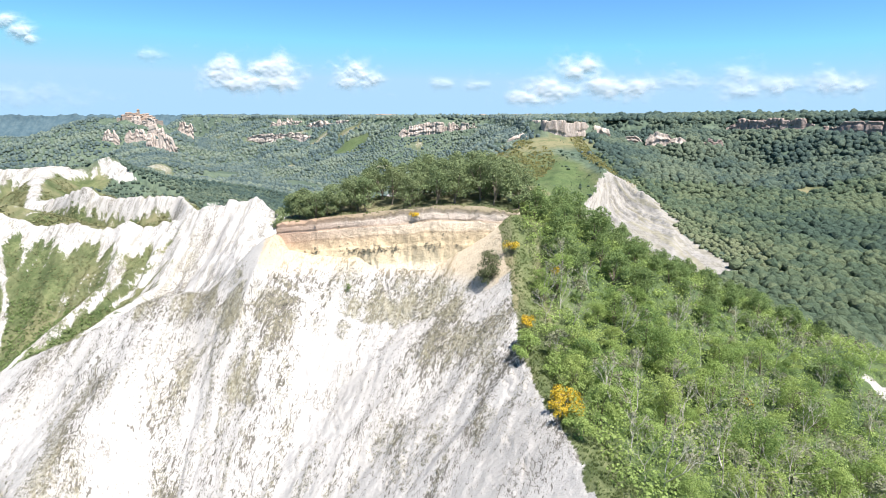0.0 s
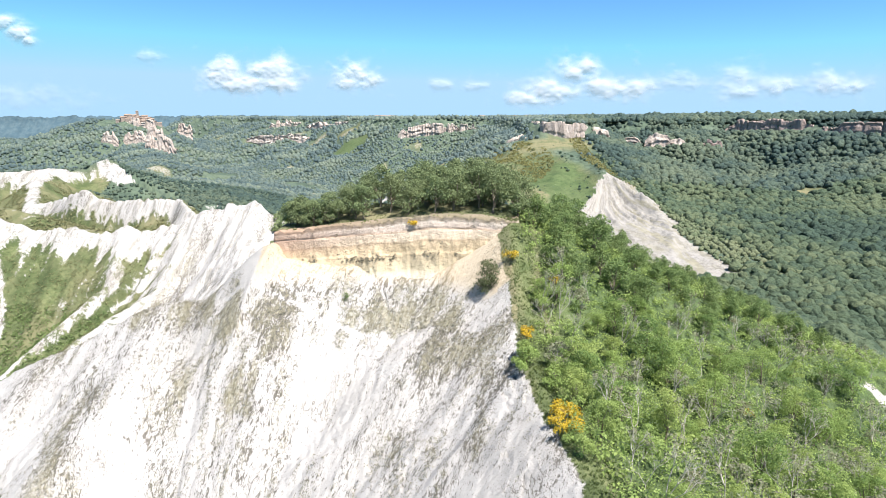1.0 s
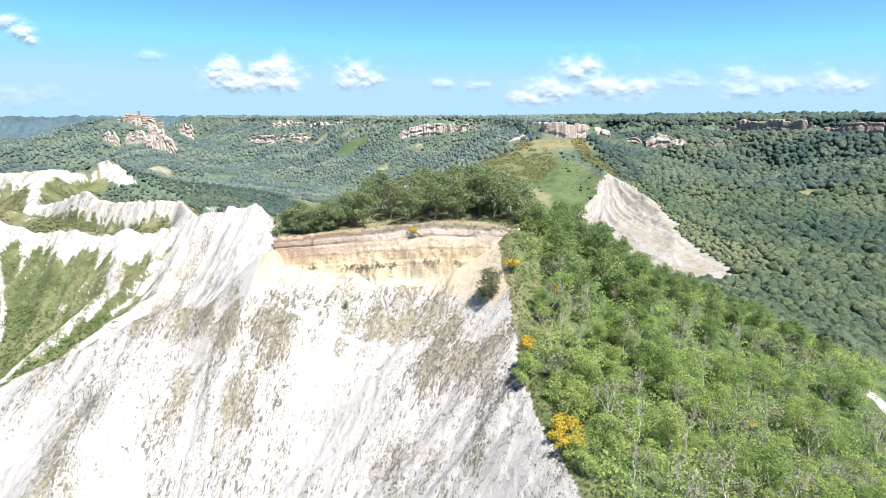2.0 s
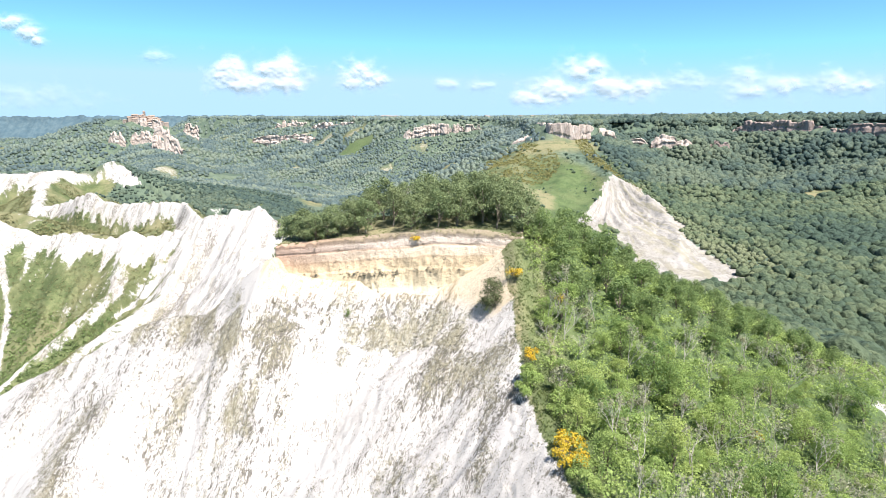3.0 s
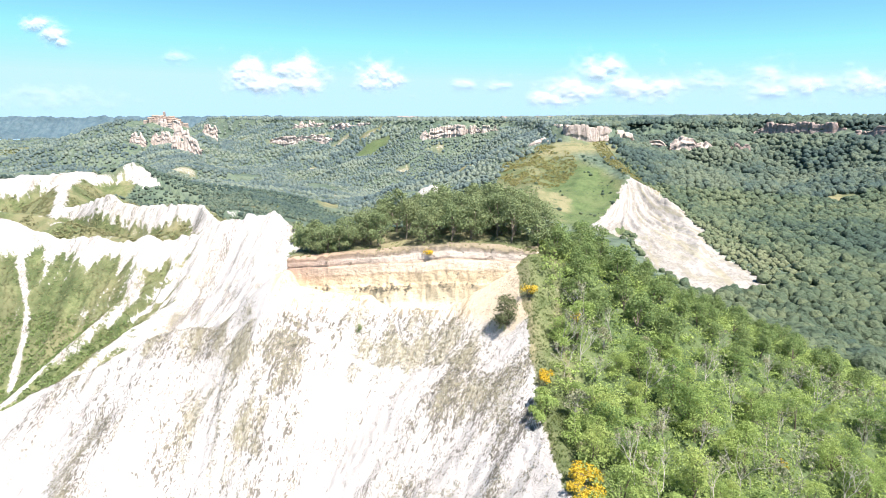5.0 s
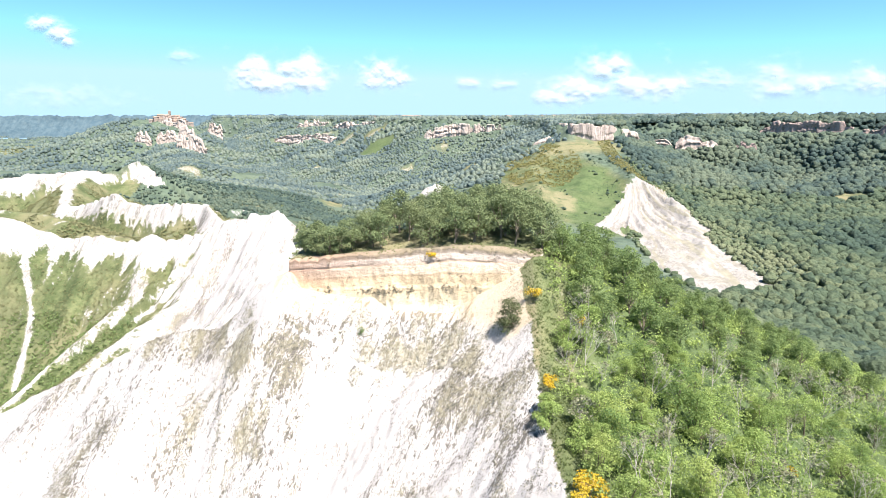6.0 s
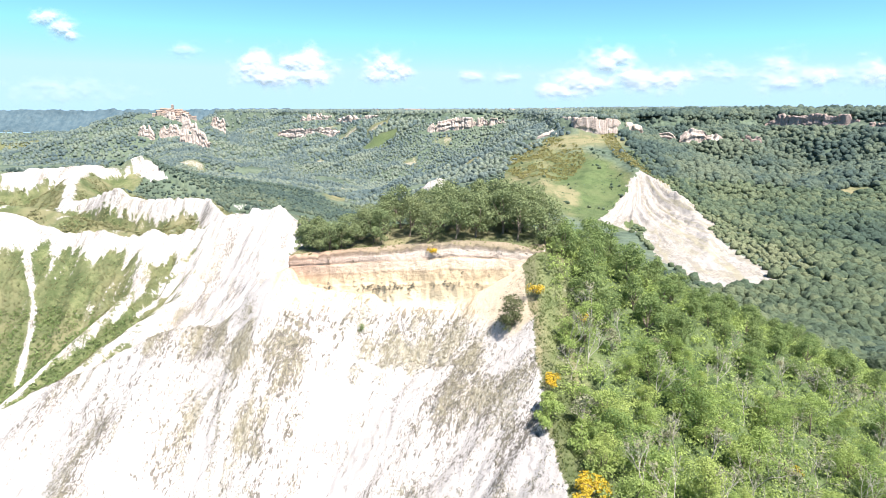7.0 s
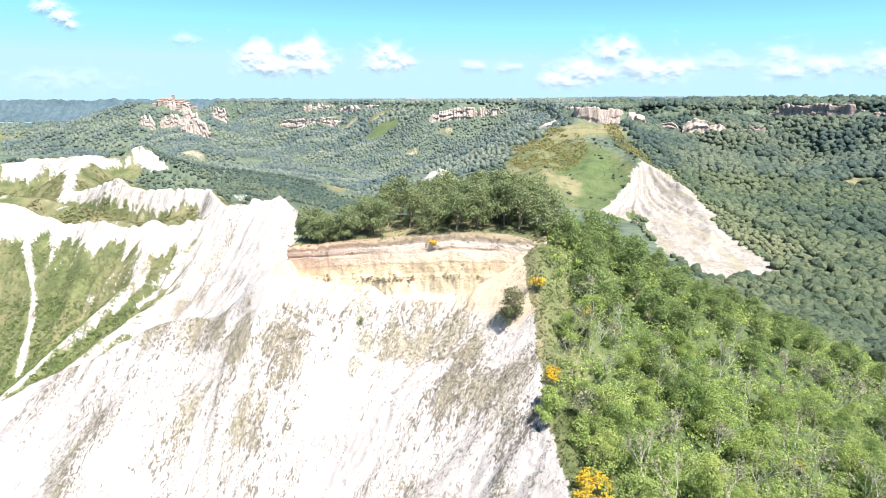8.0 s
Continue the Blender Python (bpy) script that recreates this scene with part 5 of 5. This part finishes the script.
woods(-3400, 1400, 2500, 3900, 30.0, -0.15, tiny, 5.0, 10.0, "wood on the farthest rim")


for low_or_tall in meadow_shrubs():
    stuff("meadow_shrubs", *low_or_tall, LEAF_VALLEY, "scattered green shrubs on the hillside meadow", "shrubs")


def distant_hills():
    """The hills beyond the valley's mouth, many kilometres off, with the haze painted blue."""
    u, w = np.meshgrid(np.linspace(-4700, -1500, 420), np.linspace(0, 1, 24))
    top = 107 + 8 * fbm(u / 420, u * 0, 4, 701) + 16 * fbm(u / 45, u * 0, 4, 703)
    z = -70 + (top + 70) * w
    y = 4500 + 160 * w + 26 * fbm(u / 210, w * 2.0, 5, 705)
    me = raw_mesh("distant_hills", np.stack([u, y, z], -1).reshape(-1, 3), grid_faces(24, 420), HILL_HAZE_BLUE, True)
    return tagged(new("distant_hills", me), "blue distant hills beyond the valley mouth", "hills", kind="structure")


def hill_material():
    n = Nodes("painted_haze_blue")
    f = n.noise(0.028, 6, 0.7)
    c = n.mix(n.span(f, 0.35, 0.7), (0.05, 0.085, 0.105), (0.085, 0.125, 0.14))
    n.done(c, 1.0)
    # faint glow added to lift the hills as haze does
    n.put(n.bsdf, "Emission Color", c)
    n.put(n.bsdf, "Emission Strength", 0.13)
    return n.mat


HILL_HAZE_BLUE = hill_material()
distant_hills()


# ---- hill town ----
def wall_material(name, a, b):
    n = Nodes(name)
    f = n.noise(0.4, 5)
    return n.done(n.mix(n.span(f, 0.3, 0.7), n.mix(n.one(), a, b), (0.3, 0.24, 0.19)), 0.9, f, 0.1)


STONE = wall_material("house_stone", (0.36, 0.31, 0.285), (0.27, 0.232, 0.21))
PLASTER = wall_material("pale_plaster", (0.62, 0.56, 0.48), (0.55, 0.48, 0.4))
ROOF = wall_material("clay_roof", (0.29, 0.2, 0.16), (0.22, 0.16, 0.125))
PANE = Nodes("window_dark").done((0.03, 0.03, 0.035), 0.3)


def box(sx, sy, z0, z1, at=(0, 0)):
    x, y = sx / 2, sy / 2
    v = np.array([(a * x + at[0], b * y + at[1], z) for z in (z0, z1) for a, b in ((-1, -1), (1, -1), (1, 1), (-1, 1))], float)
    f = np.array([(0, 3, 2, 1), (4, 5, 6, 7), (0, 1, 5, 4), (1, 2, 6, 5), (2, 3, 7, 6), (3, 0, 4, 7)])
    return v, f


def house_kind(sx, sy, ht, wall, label, group, name="stone_house"):
    ob = empty(name)
    child("wall", raw_mesh("wall", *box(sx, sy, -6, ht), wall, False), ob)
    e, r = 0.5, sy * 0.22
    v = np.array([(-sx / 2 - e, -sy / 2 - e, ht - .1), (sx / 2 + e, -sy / 2 - e, ht - .1), (sx / 2 + e, sy / 2 + e, ht - .1), (-sx / 2 - e, sy / 2 + e, ht - .1), (-sx / 2 - e, 0, ht + r), (sx / 2 + e, 0, ht + r)])
    f = np.array([(0, 1, 5, 4), (2, 3, 4, 5), (1, 2, 5, 5), (3, 0, 4, 4), (0, 3, 2, 1)])
    me = bpy.data.meshes.new("roof")
    me.from_pydata([tuple(p) for p in v], [], [tuple(dict.fromkeys(int(i) for i in q)) for q in f])
    me.materials.append(ROOF)
    child("roof", me, ob)
    for i in range(int(sx // 3.5)):
        for z in np.arange(1.6, ht - 1, 3.0):
            child("window", raw_mesh("window", *box(1.1, 0.3, z, z + 1.6, (-sx / 2 + 2.0 + i * 3.3, -sy / 2)), PANE, False), ob)
    return tagged(ob, label, "house", group)


homes = [house_kind(a, b, c, STONE, "brownish stone house with tiled roof in the hill town", "hill town houses") for a, b, c in ((10, 9, 9), (14, 9, 8), (8, 8, 11), (12, 10, 10))]
spots = []
for i in range(46):
    f = i / 45
    spots.append((-1112 + 112 * f + rng.uniform(-6, 6), 1940 + (i % 5) * 12 + rng.uniform(-4, 4)))
place(homes, rng, spots, 0.9, 1.3, 0.5)
for o in [q for q in scene.collection.objects if q.name.startswith("stone_house")]:
    o.rotation_euler = (0, 0, radians(rng.uniform(-35, 35)))
tower = empty("bell_tower", pose(-1076, 1996, float(height(-1076, 1996)[0])))
child("shaft", raw_mesh("shaft", *box(6.5, 6.5, -6, 22), STONE, False), tower)
child("cornice", raw_mesh("cornice", *box(7.5, 7.5, 22, 23), STONE, False), tower)
cap = raw_mesh("cap", np.array([(-3.4, -3.4, 23), (3.4, -3.4, 23), (3.4, 3.4, 23), (-3.4, 3.4, 23), (0, 0, 27)]), np.array([(0, 1, 4), (1, 2, 4), (2, 3, 4), (3, 0, 4)]), ROOF, False)
child("cap", cap, tower)
tagged(tower, "square stone bell tower above the hill town", "tower")
villas = [house_kind(a, b, c, PLASTER, "pale plastered house on the far rim", "rim houses", "villa") for a, b, c in ((14, 10, 7), (20, 11, 8), (11, 10, 6))]
rim_spots = [(-360 + 26 * i + rng.uniform(-8, 8), 2010 - 8 * i + rng.uniform(-15, 15)) for i in range(8)] + [(80 + 30 * i, 1620 + rng.uniform(-40, 40)) for i in range(5)] + [(-1560, 2450), (-1500, 2440), (-1440, 2430), (-1620, 2470)]
place(villas, rng, rim_spots, 0.9, 1.3, 0.5)


# ---- clouds ----
def cloud_material():
    """Vapour of the far sky with a glow added all through, thin at the rim."""
    n = Nodes("cloud")
    n.done((0.9, 0.9, 0.9), 1.0)
    n.bsdf.inputs["Specular IOR Level"].default_value = 0.0
    # greyer low down: the underside's shade is put into the colour
    shade = n.mix(n.attr("low"), (0.5, 0.5, 0.505), (0.44, 0.455, 0.475))
    n.put(n.bsdf, "Base Color", shade)
    n.put(n.bsdf, "Emission Color", shade)
    n.put(n.bsdf, "Emission Strength", 0.22)
    tr = n.t.nodes.new("ShaderNodeBsdfTransparent")
    m = n.t.nodes.new("ShaderNodeMixShader")
    f = n.math("ADD", n.attr("thick"), n.math("MULTIPLY", n.math("SUBTRACT", n.noise(0.012, 5, 0.6), 0.5), 0.35))
    n.t.links.new(n.span(f, 0.0, 1.25), m.inputs[0])
    n.t.links.new(tr.outputs[0], m.inputs[1])
    n.t.links.new(n.bsdf.outputs[0], m.inputs[2])
    n.t.links.new(m.outputs[0], n.out.inputs[0])
    return n.mat


CLOUD = cloud_material()


def cloud(x, z, lobes, seed, dense=1.0):
    """A heaped cloud far off: lobes of dx, dz, half width, half height, bulging southward, torn at the rim."""
    lo = [min(q[i] - 2.2 * q[i + 2] for q in lobes) for i in (0, 1)]
    hi = [max(q[i] + 2.2 * q[i + 2] for q in lobes) for i in (0, 1)]
    cols, rows = 110, 64
    U, V = np.meshgrid(np.linspace(lo[0], hi[0], cols), np.linspace(lo[1], hi[1], rows))
    puff = fbm(U / 95 + seed, V / 70, 5, seed)
    field = np.zeros(U.shape)
    for dx, dz, rx, rz in lobes:
        g = np.exp(-np.abs((U - dx) / (1.3 * rx)) ** 2 - np.abs((V - dz) / (1.25 * rz)) ** 2)
        field = np.maximum(field, g) + 0.2 * g
    t = np.clip(field * 0.85 - 0.13 + 0.5 * puff, -1, 1)
    X, Y, Z = x + U, 4600 - 30 * np.clip(t, 0, 1) - 5 * puff, z + V
    f = grid_faces(rows, cols)
    keep = t.ravel()[f].max(1) > 0.0
    v = np.stack([X, Y, Z], -1).reshape(-1, 3)
    low = step((V - lo[1]) / (hi[1] - lo[1]) + 0.5 * fbm(U / 130 + 7 + seed, V / 90, 4, seed + 80), 0.62, 0.22)
    me = raw_mesh("cloud", v, f[keep], CLOUD, True, (("thick", np.clip(t * 1.25, 0, 1) * dense), ("low", low)))
    return tagged(new("cloud", me), "white heaped fair-weather cloud" if dense > 0.5 else "thin faint white cloud", "cloud", "clouds", "structure")


cloud(-1514, 397, [(-246, 41, 118, 100), (-132, -59, 164, 64), (127, 50, 182, 91), (187, -36, 164, 64)], 3, 0.78)
cloud(-749, 391, [(-9, 46, 127, 77), (-77, -41, 91, 59), (114, -46, 100, 50)], 8, 0.68)
cloud(1018, 337, [(-59, 105, 155, 86), (-296, -46, 191, 77), (91, -36, 209, 77), (318, -36, 191, 68), (-478, -100, 136, 55)], 61, 0.74)
cloud(2552, 333, [(-373, 73, 118, 82), (-387, -46, 155, 77), (-68, -9, 182, 68), (250, 9, 209, 82), (500, -23, 136, 64)], 73, 0.52)
cloud(-3365, 769, [(-64, 36, 91, 55), (46, -36, 100, 59), (127, -100, 64, 36)], 27, 0.7)
cloud(-2341, 547, [(0, 0, 127, 46)], 33, 0.4)
cloud(50, 330, [(-146, 9, 100, 50), (100, -9, 118, 41)], 39, 0.42)
cloud(-3320, 251, [(0, 0, 500, 91)], 45, 0.3)
cloud(1749, 356, [(0, 0, 164, 59)], 52, 0.4)
